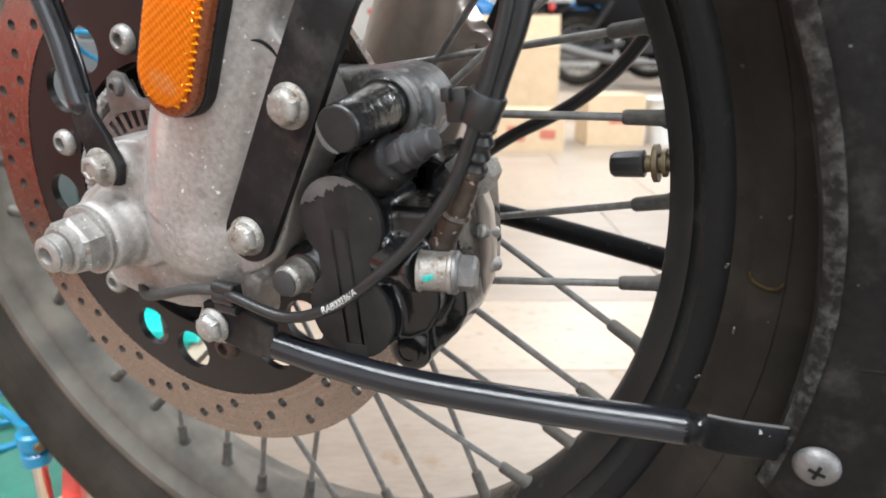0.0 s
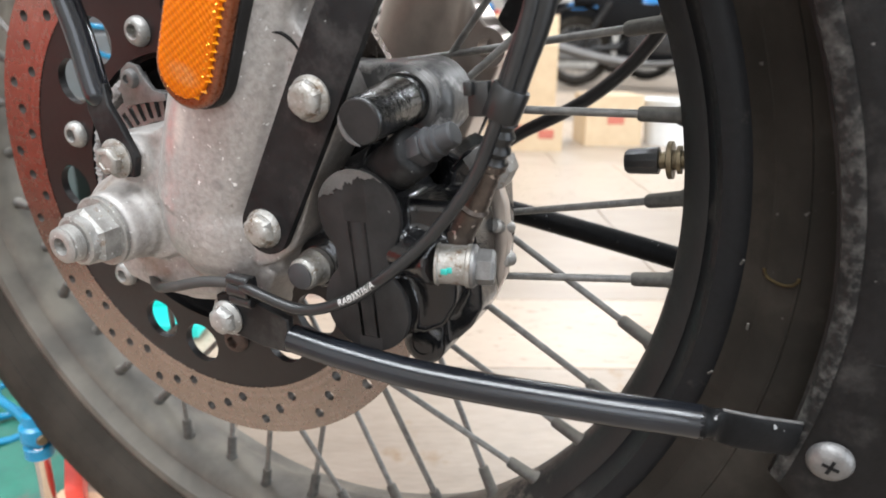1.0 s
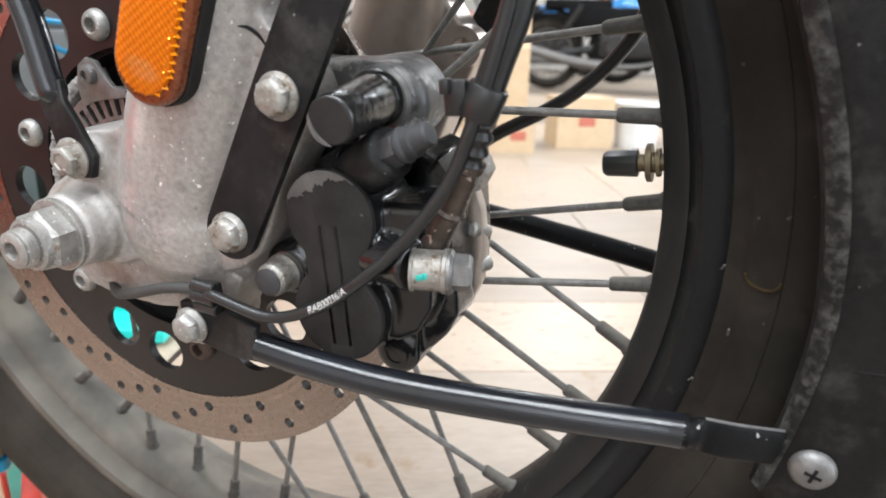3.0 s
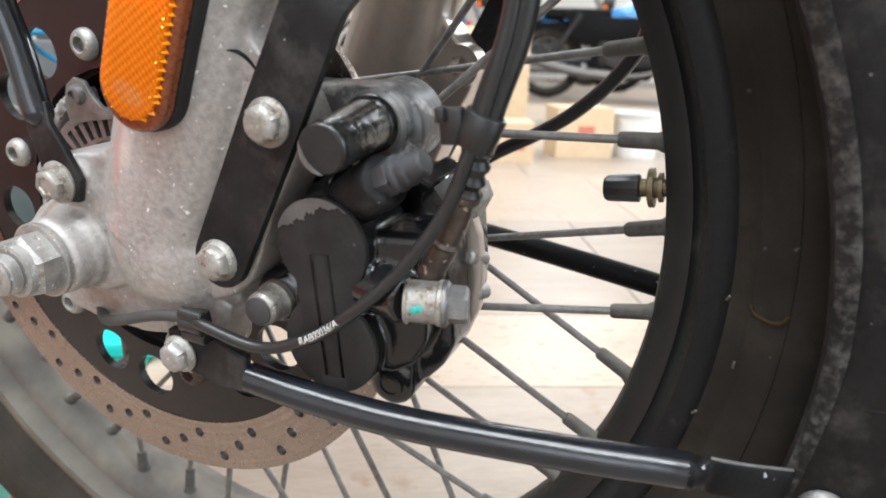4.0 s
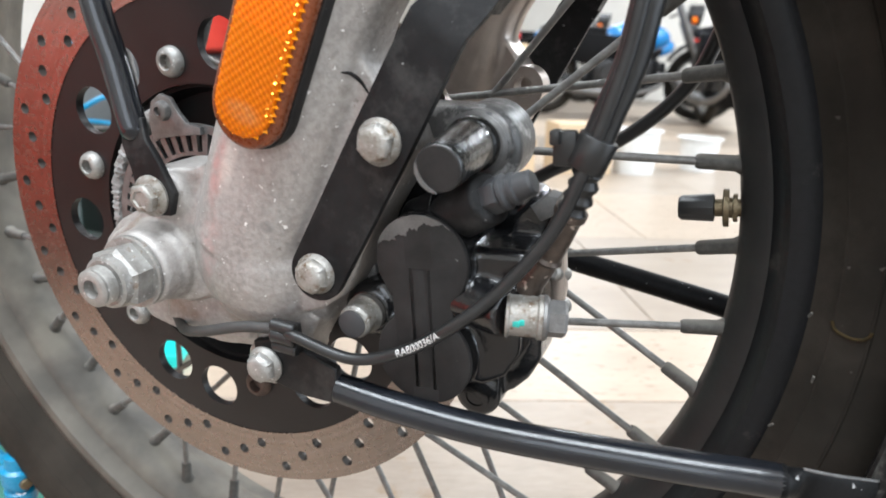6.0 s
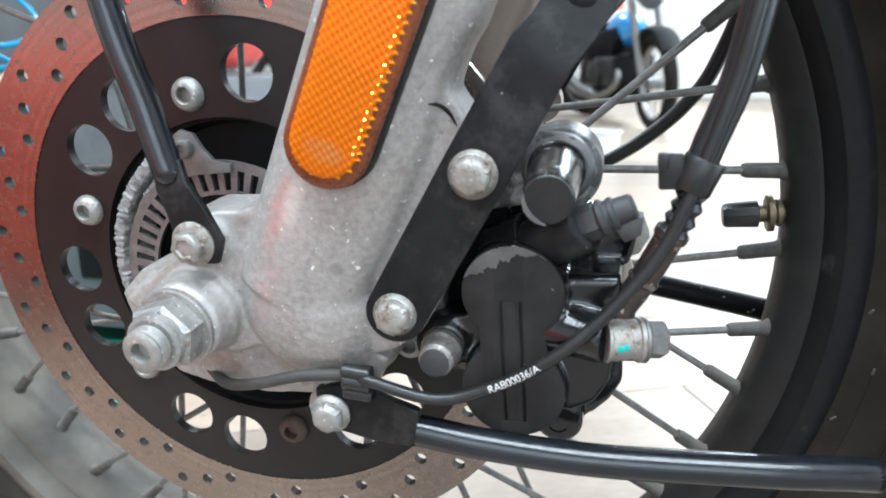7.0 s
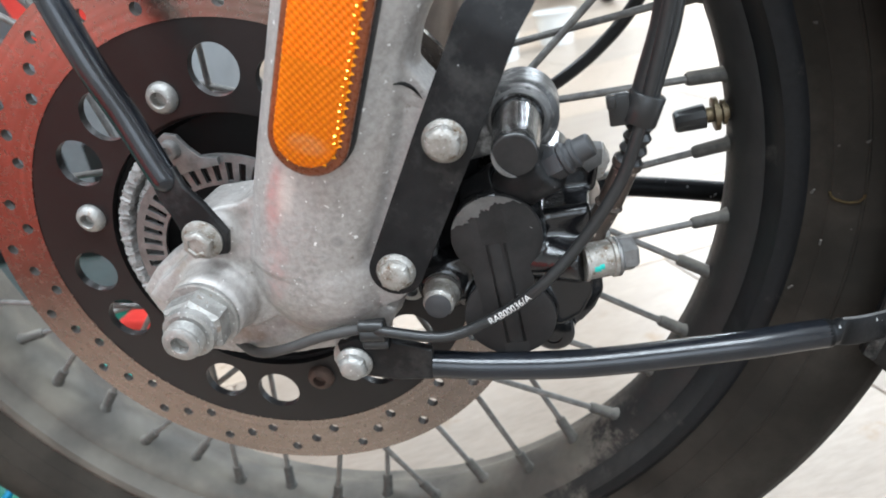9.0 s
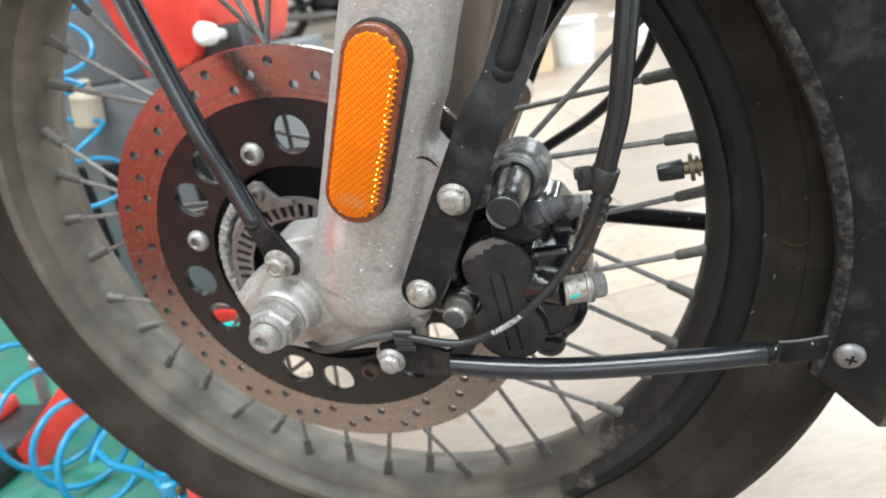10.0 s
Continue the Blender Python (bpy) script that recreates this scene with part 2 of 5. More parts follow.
M_FENDER = mat("mudguard_plastic", (0.0085, 0.0075, 0.0074), 0.42, 0.0, (0.005, 0.0046, 0.0045), 25, spec=0.2, fleck=(0.16, 0.155, 0.15), fleck_lo=0.755, fleck_scale=190, wear=(0.042, 0.039, 0.036), wear_lo=0.52, wear_hi=0.76, wear_scale=30, wear_rough=0.6, bump=0.2, bump_scale=400, fine=0.1)
M_LIP = mat("scuffed_plastic_lip", (0.012, 0.0115, 0.011), 0.5, 0.0, (0.005, 0.005, 0.005), 50, spec=0.25, wear=(0.082, 0.079, 0.073), wear_lo=0.46, wear_hi=0.72, wear_scale=170, bump=0.3, bump_scale=300)
M_INK = mat("white_print", (0.75, 0.75, 0.73), 0.6, 0.0, (0.6, 0.6, 0.58), 400)
M_TEAL = mat("teal_paint_mark", (0.03, 0.42, 0.36), 0.6, 0.0, (0.02, 0.3, 0.26), 300)
M_RUSTMARK = mat("ochre_paint_mark", (0.06, 0.04, 0.014), 0.8, 0.0, (0.015, 0.012, 0.007), 300, spec=0.12)


def amber(name):
    """Amber reflector plastic with a fine grid of corner-cube facets."""
    m = mat(name, (0.80, 0.178, 0.002), 0.36, 0.0, (0.82, 0.168, 0.002), 50, coat=0.06, fine=0.0, spec=0.12)
    nt = m.node_tree
    b = nt.nodes["Principled BSDF"]
    tc = nt.nodes.new("ShaderNodeTexCoord").outputs["Object"]
    mp = nt.nodes.new("ShaderNodeMapping")
    mp.inputs["Rotation"].default_value = (0, radians(26), 0)
    mp.inputs["Scale"].default_value = (1, 0, 1)
    nt.links.new(tc, mp.inputs[0])
    sep = nt.nodes.new("ShaderNodeSeparateXYZ")
    nt.links.new(mp.outputs[0], sep.inputs[0])
    waves = []
    for k in (0, 2):
        w = nt.nodes.new("ShaderNodeMath")
        w.operation = "MULTIPLY"
        w.inputs[1].default_value = 2 * math.pi / (0.0026 if k else 0.0019)
        nt.links.new(sep.outputs[k], w.inputs[0])
        f = nt.nodes.new("ShaderNodeMath")
        f.operation = "SINE"
        nt.links.new(w.outputs[0], f.inputs[0])
        waves.append(f.outputs[0])
    prod = nt.nodes.new("ShaderNodeMath")
    prod.operation = "ADD"
    nt.links.new(waves[0], prod.inputs[0])
    nt.links.new(waves[1], prod.inputs[1])
    src = b.inputs["Base Color"].links[0].from_socket
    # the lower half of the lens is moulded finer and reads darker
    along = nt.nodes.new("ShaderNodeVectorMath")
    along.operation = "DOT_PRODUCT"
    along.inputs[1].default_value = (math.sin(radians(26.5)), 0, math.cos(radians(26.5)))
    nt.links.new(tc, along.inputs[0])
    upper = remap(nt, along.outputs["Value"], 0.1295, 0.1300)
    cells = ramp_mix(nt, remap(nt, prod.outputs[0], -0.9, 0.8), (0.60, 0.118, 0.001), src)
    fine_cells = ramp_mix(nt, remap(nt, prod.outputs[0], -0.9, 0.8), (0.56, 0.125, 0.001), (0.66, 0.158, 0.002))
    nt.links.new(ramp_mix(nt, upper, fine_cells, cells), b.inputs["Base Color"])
    bn = nt.nodes.new("ShaderNodeBump")
    bn.inputs["Strength"].default_value = 0.28
    bn.inputs["Distance"].default_value = 0.0004
    nt.links.new(prod.outputs[0], bn.inputs["Height"])
    nt.links.new(bn.outputs[0], b.inputs["Normal"])
    b.inputs["Subsurface Weight"].default_value = 0.25
    b.inputs["Subsurface Radius"].default_value = (0.004, 0.0015, 0.0003)
    return m


def stain(m, centre, size, colour, lo=0.2, hi=0.75):
    """A blotch of colour, ragged with noise, at one place of the part."""
    nt = m.node_tree
    b = nt.nodes["Principled BSDF"]
    src = b.inputs["Base Color"].links[0].from_socket
    tc = nt.nodes.new("ShaderNodeTexCoord").outputs["Object"]
    mp = nt.nodes.new("ShaderNodeMapping")
    mp.vector_type = "TEXTURE"
    mp.inputs["Location"].default_value = [c / 1000 for c in centre]
    mp.inputs["Rotation"].default_value = (0, radians(26), 0)
    mp.inputs["Scale"].default_value = [c / 1000 for c in size]
    nt.links.new(tc, mp.inputs["Vector"])
    g = nt.nodes.new("ShaderNodeTexGradient")
    g.gradient_type = "SPHERICAL"
    nt.links.new(mp.outputs[0], g.inputs[0])
    k = nt.nodes.new("ShaderNodeMath")
    k.operation = "MULTIPLY"
    nt.links.new(remap(nt, g.outputs[1], 0.0, 0.6), k.inputs[0])
    nt.links.new(remap(nt, noise_tex(nt, tc, 160, 5, 0.65), lo, hi), k.inputs[1])
    nt.links.new(ramp_mix(nt, k.outputs[0], src, colour), b.inputs["Base Color"])


stain(M_ALLOY, (50, -105, 46), (6, 30, 20), (0.52, 0.25, 0.23))
stain(M_ALLOY, (56, -105, 48), (5, 30, 16), (0.62, 0.57, 0.52))
stain(M_ALLOY, (37, -105, 10), (8, 30, 26), (0.46, 0.32, 0.30), 0.35)
stain(M_ALLOY, (71, -105, 22.6), (3.6, 30, 3.6), (0.23, 0.22, 0.21), 0.1, 0.6)
stain(M_ALLOY, (70, -105, 70), (10, 30, 8), (0.30, 0.25, 0.21), 0.3)
stain(M_ALLOY, (2, -96, -28), (26, 30, 9), (0.22, 0.165, 0.125), 0.3)
stain(M_ALLOY, (-8, -96, 14), (18, 30, 8), (0.27, 0.225, 0.18), 0.35)
stain(M_ALLOY, (40, -100, -32), (24, 30, 7), (0.24, 0.19, 0.15), 0.35)
stain(M_ALLOY, (30, -100, 42), (7, 30, 14), (0.22, 0.20, 0.18), 0.3)

M_AMBER = amber("amber_reflector")
stain(M_AMBER, (78, -116.6, 71), (10, 30, 5), (0.54, 0.19, 0.05), 0.2, 0.7)
# the yellow flecks paint sparkle onto the edge teeth
M_AMBER_EDGE = mat("amber_edge_facet", (1.0, 0.36, 0.006), 0.3, 0.0, (0.95, 0.28, 0.004), 50, coat=0.15, spec=0.2, fleck=(1.0, 0.72, 0.2), fleck_lo=0.62, fleck_scale=350)
M_GLINT = mat("amber_glint", (1.0, 0.62, 0.10), 0.16, 1.0, (1.0, 0.5, 0.06), 50)
M_AMBER_RIM = mat("amber_dark_rim", (0.20, 0.045, 0.008), 0.3, 0.0, (0.09, 0.022, 0.006), 60, coat=0.2)
M_TILE = mat("tan_stone_tile", (0.43, 0.345, 0.265), 0.33, 0.0, (0.36, 0.278, 0.208), 3.2, stretch=(1, 3.5, 1), fine=0.15, bump=0.03, bump_scale=150)
M_TILE2 = mat("beige_stone_tile", (0.315, 0.258, 0.205), 0.36, 0.0, (0.235, 0.188, 0.146), 4.2, stretch=(1, 4.5, 1), fine=0.2, bump=0.03, bump_scale=150,
              wear=(0.24, 0.155, 0.085), wear_lo=0.60, wear_hi=0.70, wear_scale=7, wear_rough=0.45)
# darker tile for unseen rows, made to dim the disc's reflection
M_TILE3 = mat("unseen_dark_tile", (0.17, 0.14, 0.115), 0.36, 0.0, (0.13, 0.105, 0.085), 4.2, stretch=(1, 4.5, 1), fine=0.2, bump=0.03, bump_scale=150)
for m_, k_ in ((M_TILE, 0.18), (M_TILE2, 0.22), (M_TILE3, 0.2)):
    nt_ = m_.node_tree
    b_ = nt_.nodes["Principled BSDF"]
    src = b_.inputs["Base Color"].links[0].from_socket
    rnd = nt_.nodes.new("ShaderNodeObjectInfo").outputs["Random"]
    hsv = nt_.nodes.new("ShaderNodeHueSaturation")
    nt_.links.new(remap(nt_, rnd, 0, 1, 1 - k_, 1 + k_), hsv.inputs["Value"])
    nt_.links.new(src, hsv.inputs["Color"])
    nt_.links.new(hsv.outputs[0], b_.inputs["Base Color"])
M_GROUT = mat("grout", (0.17, 0.14, 0.11), 0.9, 0.0, None, 30)
M_GREEN = mat("green_rubber_mat", (0.016, 0.155, 0.105), 0.6, 0.0, (0.01, 0.09, 0.065), 14, wear=(0.08, 0.13, 0.10), wear_lo=0.58, wear_hi=0.7, wear_scale=30, bump=0.2, bump_scale=200)
M_WALL = mat("wall_paint", (0.72, 0.69, 0.64), 0.8, 0.0, (0.66, 0.63, 0.58), 2, bump=0.05, bump_scale=60)
M_CEIL = mat("ceiling_paint", (0.75, 0.74, 0.72), 0.9, 0.0, (0.7, 0.69, 0.67), 2)
M_RED = mat("red_machine_paint", (0.78, 0.07, 0.045), 0.4, 0.0, (0.5, 0.018, 0.014), 12, wear=(0.2, 0.03, 0.02), wear_lo=0.68, wear_hi=0.78, wear_scale=30, coat=0.2)
M_CABINET = mat("light_red_enamel", (0.92, 0.17, 0.12), 0.45, 0.0, (0.86, 0.13, 0.09), 6)
M_GREY = mat("grey_machine_paint", (0.13, 0.14, 0.145), 0.5, 0.0, (0.09, 0.095, 0.10), 12)
M_BLUE = mat("blue_air_hose", (0.003, 0.22, 0.40), 0.32, 0.0, (0.002, 0.16, 0.31), 40, coat=0.08)
M_TURQUOISE = mat("turquoise_plastic", (0.02, 0.62, 0.55), 0.4, 0.0, (0.015, 0.52, 0.47), 20)
M_CARD = mat("corrugated_cardboard", (0.60, 0.46, 0.30), 0.8, 0.0, (0.52, 0.38, 0.24), 20, fine=0.1)
M_WHITE = mat("white_plastic", (0.72, 0.72, 0.70), 0.4, 0.0, (0.6, 0.6, 0.58), 15)
M_CREAM = mat("cream_plastic", (0.50, 0.43, 0.32), 0.4, 0.0, (0.40, 0.34, 0.25), 15)
M_REDINK = mat("red_print", (0.55, 0.16, 0.11), 0.7, 0.0, None, 60)
M_TANK = mat("blue_tank_paint", (0.02, 0.22, 0.55), 0.2, 0.0, (0.015, 0.17, 0.45), 10, coat=0.6)
M_MATTBLACK = mat("matt_black_plastic", (0.0045, 0.0045, 0.005), 0.6, 0.0, (0.003, 0.003, 0.0035), 20, spec=0.12)
M_ENGINE = mat("dark_engine_metal", (0.05, 0.05, 0.052), 0.4, 0.5, (0.02, 0.02, 0.02), 20)


# ---- mesh tools ----
def mm(x, y, z):
    return Vector((x, y, z)) / 1000


def finish(name, bm, material, parent=None, label="", smooth=True, angle=40):
    me = bpy.data.meshes.new(name)
    bmesh.ops.recalc_face_normals(bm, faces=bm.faces)
    if smooth:
        for f in bm.faces:
            f.smooth = True
        for e in bm.edges:
            if len(e.link_faces) == 2 and e.calc_face_angle(0) > radians(angle):
                e.smooth = False
    bm.to_mesh(me)
    bm.free()
    me.materials.append(material)
    ob = new(name, me)
    if parent:
        ob.parent = parent
    if label:
        ob["label"] = label
    return ob


def part(name, bm, material, parent, label="", smooth=True, angle=40):
    return finish(name, bm, material, parent, label, smooth, angle)


def axes(d):
    d = d.normalized()
    a = Vector((0, 0, 1)) if abs(d.z) < 0.9 else Vector((1, 0, 0))
    u = d.cross(a).normalized()
    return d, u, d.cross(u).normalized()


def lathe(bm, origin, direction, profile, n=32, turn=0.0, closed=False):
    """A body of revolution: profile of (distance along, radius)."""
    d, u, v = axes(direction)
    rings = []
    for s, r in profile:
        if r <= 1e-7:
            rings.append([bm.verts.new(origin + d * s)])
        else:
            rings.append([bm.verts.new(origin + d * s + (u * math.cos(a) + v * math.sin(a)) * r)
                          for a in (turn + 2 * math.pi * k / n for k in range(n))])
    pairs = list(zip(rings, rings[1:])) + ([(rings[-1], rings[0])] if closed else [])
    for A, B in pairs:
        for k in range(n):
            a, b = A[k % len(A)], A[(k + 1) % len(A)]
            c, e = B[(k + 1) % len(B)], B[k % len(B)]
            vs = []
            for w in (a, b, c, e):
                if w not in vs:
                    vs.append(w)
            if len(vs) > 2:
                bm.faces.new(vs)
    if not closed:
        for R in (rings[0], rings[-1]):
            if len(R) > 2:
                bm.faces.new(R)
    return bm


def rod(bm, p, q, r, n=24, r2=None, bev=0.0):
    L = (q - p).length
    r2 = r if r2 is None else r2
    prof = [(0, r - bev), (bev, r), (L - bev, r2), (L, r2 - bev)] if bev else [(0, r), (L, r2)]
    return lathe(bm, p, q - p, prof, n)


def spline(points, n=10):
    P = [Vector(p) for p in points]
    Q = [2 * P[0] - P[1]] + P + [2 * P[-1] - P[-2]]
    out = []
    for i in range(len(P) - 1):
        a, b, c, d = Q[i:i + 4]
        for k in range(n):
            s = k / n
            out.append(0.5 * (2 * b + (c - a) * s + (2 * a - 5 * b + 4 * c - d) * s * s + (3 * b - a - 3 * c + d) * s ** 3))
    out.append(P[-1])
    return out


def sweep(bm, path, radius, n=16):
    """A round tube along a path; radius: a number or a function of 0..1."""
    rings = []
    u = None
    for i, p in enumerate(path):
        t = (path[min(i + 1, len(path) - 1)] - path[max(i - 1, 0)]).normalized()
        if u is None:
            _, u, _ = axes(t)
        u = (u - t * u.dot(t)).normalized()
        v = t.cross(u)
        r = radius(i / (len(path) - 1)) if callable(radius) else radius
        rings.append([bm.verts.new(p + (u * math.cos(a) + v * math.sin(a)) * r) for a in (2 * math.pi * k / n for k in range(n))])
    for A, B in zip(rings, rings[1:]):
        for k in range(n):
            bm.faces.new((A[k], A[(k + 1) % n], B[(k + 1) % n], B[k]))
    bm.faces.new(rings[0])
    bm.faces.new(rings[-1])
    return bm


def prism(bm, outline, y0, y1, bevel=0.0, seg=2):
    """An outline of (x, z) millimetres, made solid from y0 to y1 millimetres."""
    A = [bm.verts.new(mm(x, y0, z)) for x, z in outline]
    B = [bm.verts.new(mm(x, y1, z)) for x, z in outline]
    n = len(outline)
    made = [bm.faces.new(A), bm.faces.new(B[::-1])]
    for k in range(n):
        made.append(bm.faces.new((A[k], B[k], B[(k + 1) % n], A[(k + 1) % n])))
    bmesh.ops.recalc_face_normals(bm, faces=made)
    if bevel:
        rim = [e for e in {e for f in made[:2] for e in f.edges}]
        bmesh.ops.bevel(bm, geom=rim, offset=bevel / 1000, segments=seg, affect="EDGES", profile=0.5)
    return bm


def box(bm, lo, hi, bevel=0.0, seg=2):
    g = bmesh.ops.create_cube(bm, size=1)
    lo, hi = Vector(lo), Vector(hi)
    for v in g["verts"]:
        v.co = Vector([(lo[i] + hi[i]) / 2 + v.co[i] * (hi[i] - lo[i]) for i in range(3)])
    if bevel:
        es = list({e for v in g["verts"] for e in v.link_edges})
        bmesh.ops.bevel(bm, geom=es, offset=bevel, segments=seg, affect="EDGES", profile=0.5)
    return bm


def ball(bm, c, r):
    g = bmesh.ops.create_icosphere(bm, subdivisions=3, radius=1)
    for v in g["verts"]:
        v.co = Vector((c[0] + v.co.x * r[0], c[1] + v.co.y * r[1], c[2] + v.co.z * r[2])) / 1000
    return bm


def cast(ob, voxel=0.0013, rounds=6):
    """Melt joined solids into one casting with soft fillets."""
    r = ob.modifiers.new("remesh", "REMESH")
    r.mode, r.voxel_size, r.use_smooth_shade = "VOXEL", voxel, True
    s = ob.modifiers.new("soften", "SMOOTH")
    s.factor, s.iterations = 0.5, rounds


def hexbolt(name, centre, direction, parent, material, af=10.0, head=6.0, flange=0.0, washer=0.0, label="", dome=False, turn=0.3):
    """A hexagon bolt head; centre is where it meets its seat."""
    bm = bmesh.new()
    c, d = mm(*centre), Vector(direction).normalized()
    s = 0.0
    if washer:
        lathe(bm, c, d, [(0, washer / 1000), (0.0012, washer / 1000), (0.0015, washer / 1000 - 0.0004)], 32)
        s = 0.0015
    if flange:
        lathe(bm, c + d * s, d, [(0, flange / 1000), (0.001, flange / 1000), (0.0028, af * 0.56 / 1000)], 32)
        s += 0.0012
    R = af / math.sqrt(3) / 1000
    h = head / 1000
    if dome:
        lathe(bm, c + d * s, d, [(0, R * 1.02), (h * 0.45, R), (h * 0.72, R * 0.93), (h * 0.9, R * 0.80)], 6, turn)
        lathe(bm, c + d * s, d, [(h * 0.62, R * 0.88), (h * 0.85, R * 0.80), (h, R * 0.62), (h * 1.06, R * 0.3), (h * 1.07, 0)], 28)
    else:
        lathe(bm, c + d * s, d, [(0, R), (h - 0.0014, R), (h - 0.0005, R * 0.93), (h, R * 0.82), (h, R * 0.6), (h - 0.0007, R * 0.52), (h - 0.0007, 0)], 6, turn)
    return part(name, bm, material, parent, label, True, 38)


# ---- room ----
def plane_box(name, lo, hi, material, kind="structure", label=""):
    bm = bmesh.new()
    box(bm, lo, hi)
    return tagged(finish(name, bm, material, None, label, False), kind=kind)


plane_box("wall_north", (-5, 10, 0), (3.5, 10.15, 3), M_WALL)
plane_box("wall_south", (-5, -3.15, 0), (-0.15, -3, 3), M_WALL)
plane_box("wall_south_end", (1.85, -3.15, 0), (5, -3, 3), M_WALL)
plane_box("wall_south_sill", (-0.15, -3.15, 0), (1.85, -3, 0.9), M_WALL)
plane_box("wall_south_head", (-0.15, -3.15, 2.4), (1.85, -3, 3), M_WALL)
plane_box("wall_west", (-5.15, -3.15, 0), (-5, 10.15, 3), M_WALL)
plane_box("wall_east", (3.5, -3.15, 0), (3.65, -1.4, 3), M_WALL)
plane_box("wall_east_end", (3.5, 4.4, 0), (3.65, 10.15, 3), M_WALL)
plane_box("lintel", (3.5, -1.4, 2.6), (3.65, 4.4, 3), M_WALL)
plane_box("ceiling", (-5.15, -3.15, 3), (5.15, 10.15, 3.1), M_CEIL)
floor_ob = plane_box("floor", (-5.15, -3.15, -0.1), (5.15, 10.15, -0.004), M_GROUT)

# ---- motorcycle front end, in its own millimetres from the wheel's centre ----
moto = new("motorcycle")
moto.matrix_world = pose(0, 0, 0.352, 4.818, -3.307, -0.279)
tagged(moto, "dusty black motorcycle front wheel with disc brake and grey fork leg", "motorcycle")
Y = Vector((0, 1, 0))
O = Vector((0, 0, 0))

# rim: dark flanges and a dusty bed that faces the hub
bm = bmesh.new()
prof = [(-30, 278), (-27, 281), (-25, 277), (-23, 270), (-14, 262), (-9, 258), (14, 258), (22, 262), (34, 270), (37, 277), (39, 281), (42, 279),
        (43, 274), (41, 267.4), (36, 266), (30, 264), (22, 259), (14, 253), (2, 251.5), (-10, 253), (-15, 258), (-20, 264), (-27, 266.5), (-30, 268), (-31, 273)]
lathe(bm, O, Y, [(y / 1000, r / 1000) for y, r in prof], 160, closed=True)
rim = part("rim", bm, M_RIM, moto, "black rim coated with pale dust")
bm = bmesh.new()
prof = [(41, 267.2), (36, 265), (30, 263), (22, 257), (14, 251), (2, 249.5), (-4, 250), (-10, 251), (-15, 256), (-18.5, 260), (-19, 262), (-14, 258), (-9, 254), (2, 252.5), (14, 254), (22, 260), (36, 267.5)]
lathe(bm, O, Y, [(y / 1000, r / 1000) for y, r in prof], 160, closed=True)
part("rim_bed", bm, M_RIMBED, rim, "pale dust with painted daylight on the rim bed")

# tyre
bm = bmesh.new()
half = [(24, 270), (29, 279), (32, 283), (37, 288), (42, 296), (45.5, 305), (46.5, 314), (45.5, 323), (43, 331), (41.5, 333.5), (39, 336), (33, 343.5), (22, 349), (11, 351.5)]
prof = [(-y, r) for y, r in half] + [(0, 352)] + half[::-1] + [(22, 266), (-22, 266)]
lathe(bm, O, Y, [((y + 5 if y > -20 else y) / 1000, r / 1000) for y, r in prof], 200, closed=True)
tyre = part("tyre", bm, M_RUBBER, moto, "worn black rubber tyre with dusty sidewall", angle=60)
for rr, yy, w in ((287.5, -35.5, 1.0), (299, -43.0, 0.8)):
    bm = bmesh.new()
    lathe(bm, O, Y, [((yy + w * math.cos(a)) / 1000, (rr + w * math.sin(a)) / 1000) for a in (2 * math.pi * k / 6 for k in range(6))], 160, closed=True)
    part("sidewall_rib", bm, M_RUBBER, tyre)

# hub, its body coloured near black for the shade behind the disc
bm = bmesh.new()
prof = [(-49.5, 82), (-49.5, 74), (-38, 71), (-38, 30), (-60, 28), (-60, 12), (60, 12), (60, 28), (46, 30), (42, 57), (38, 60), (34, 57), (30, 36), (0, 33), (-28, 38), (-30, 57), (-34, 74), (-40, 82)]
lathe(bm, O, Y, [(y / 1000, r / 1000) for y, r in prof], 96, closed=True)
hub = part("hub", bm, M_DARK, moto, "corroded wheel hub, coloured near black for its shaded recess")
bm = bmesh.new()
for r0, r1, y0, y1, a0, a1 in ((64, 71, -58, -44, 112, 215), (57, 62.5, -56, -44, 128, 190)):
    solid_ring = []
    for k in range(110):
        a = radians(a0 + (a1 - a0) * k / 109)
        ring_ = []
        for r, y in ((r0, y0 + 2.0), (r0 + 1.2, y0), ((r0 + r1) / 2, y0 - 0.6), (r1 - 1.2, y0), (r1, y0 + 2.0), (r1, y1), (r0, y1)):
            wr, wy = (random.uniform(-0.7, 0.7), random.uniform(-0.8, 0.8)) if y < y1 else (0, 0)
            ring_.append(bm.verts.new(mm((r + wr) * math.cos(a), y + wy, (r + wr) * math.sin(a))))
        solid_ring.append(ring_)
    for A, B in zip(solid_ring, solid_ring[1:]):
        for q in range(7):
            bm.faces.new((A[q], A[(q + 1) % 7], B[(q + 1) % 7], B[q]))
    bm.faces.new(solid_ring[0])
    bm.faces.new(solid_ring[-1])
part("corroded_rim", bm, M_HUB, hub, "white-corroded alloy ring of the hub")
bm = bmesh.new()
prism(bm, [(-22, 50), (-22.5, 60), (-19, 69), (-13, 72.5), (-7, 70.5), (-3.5, 64), (1, 58.5), (9, 56.5), (9, 53), (-8, 52)], -66, -63.2, 0.4)
lathe(bm, mm(-12, -66, 64.5), -Y, [(0, 0.0050), (0.0008, 0.0050), (0.0028, 0.0042), (0.0036, 0.0028), (0.0036, 0.0022), (0.0018, 0.0020), (0.0018, 0)], 24)
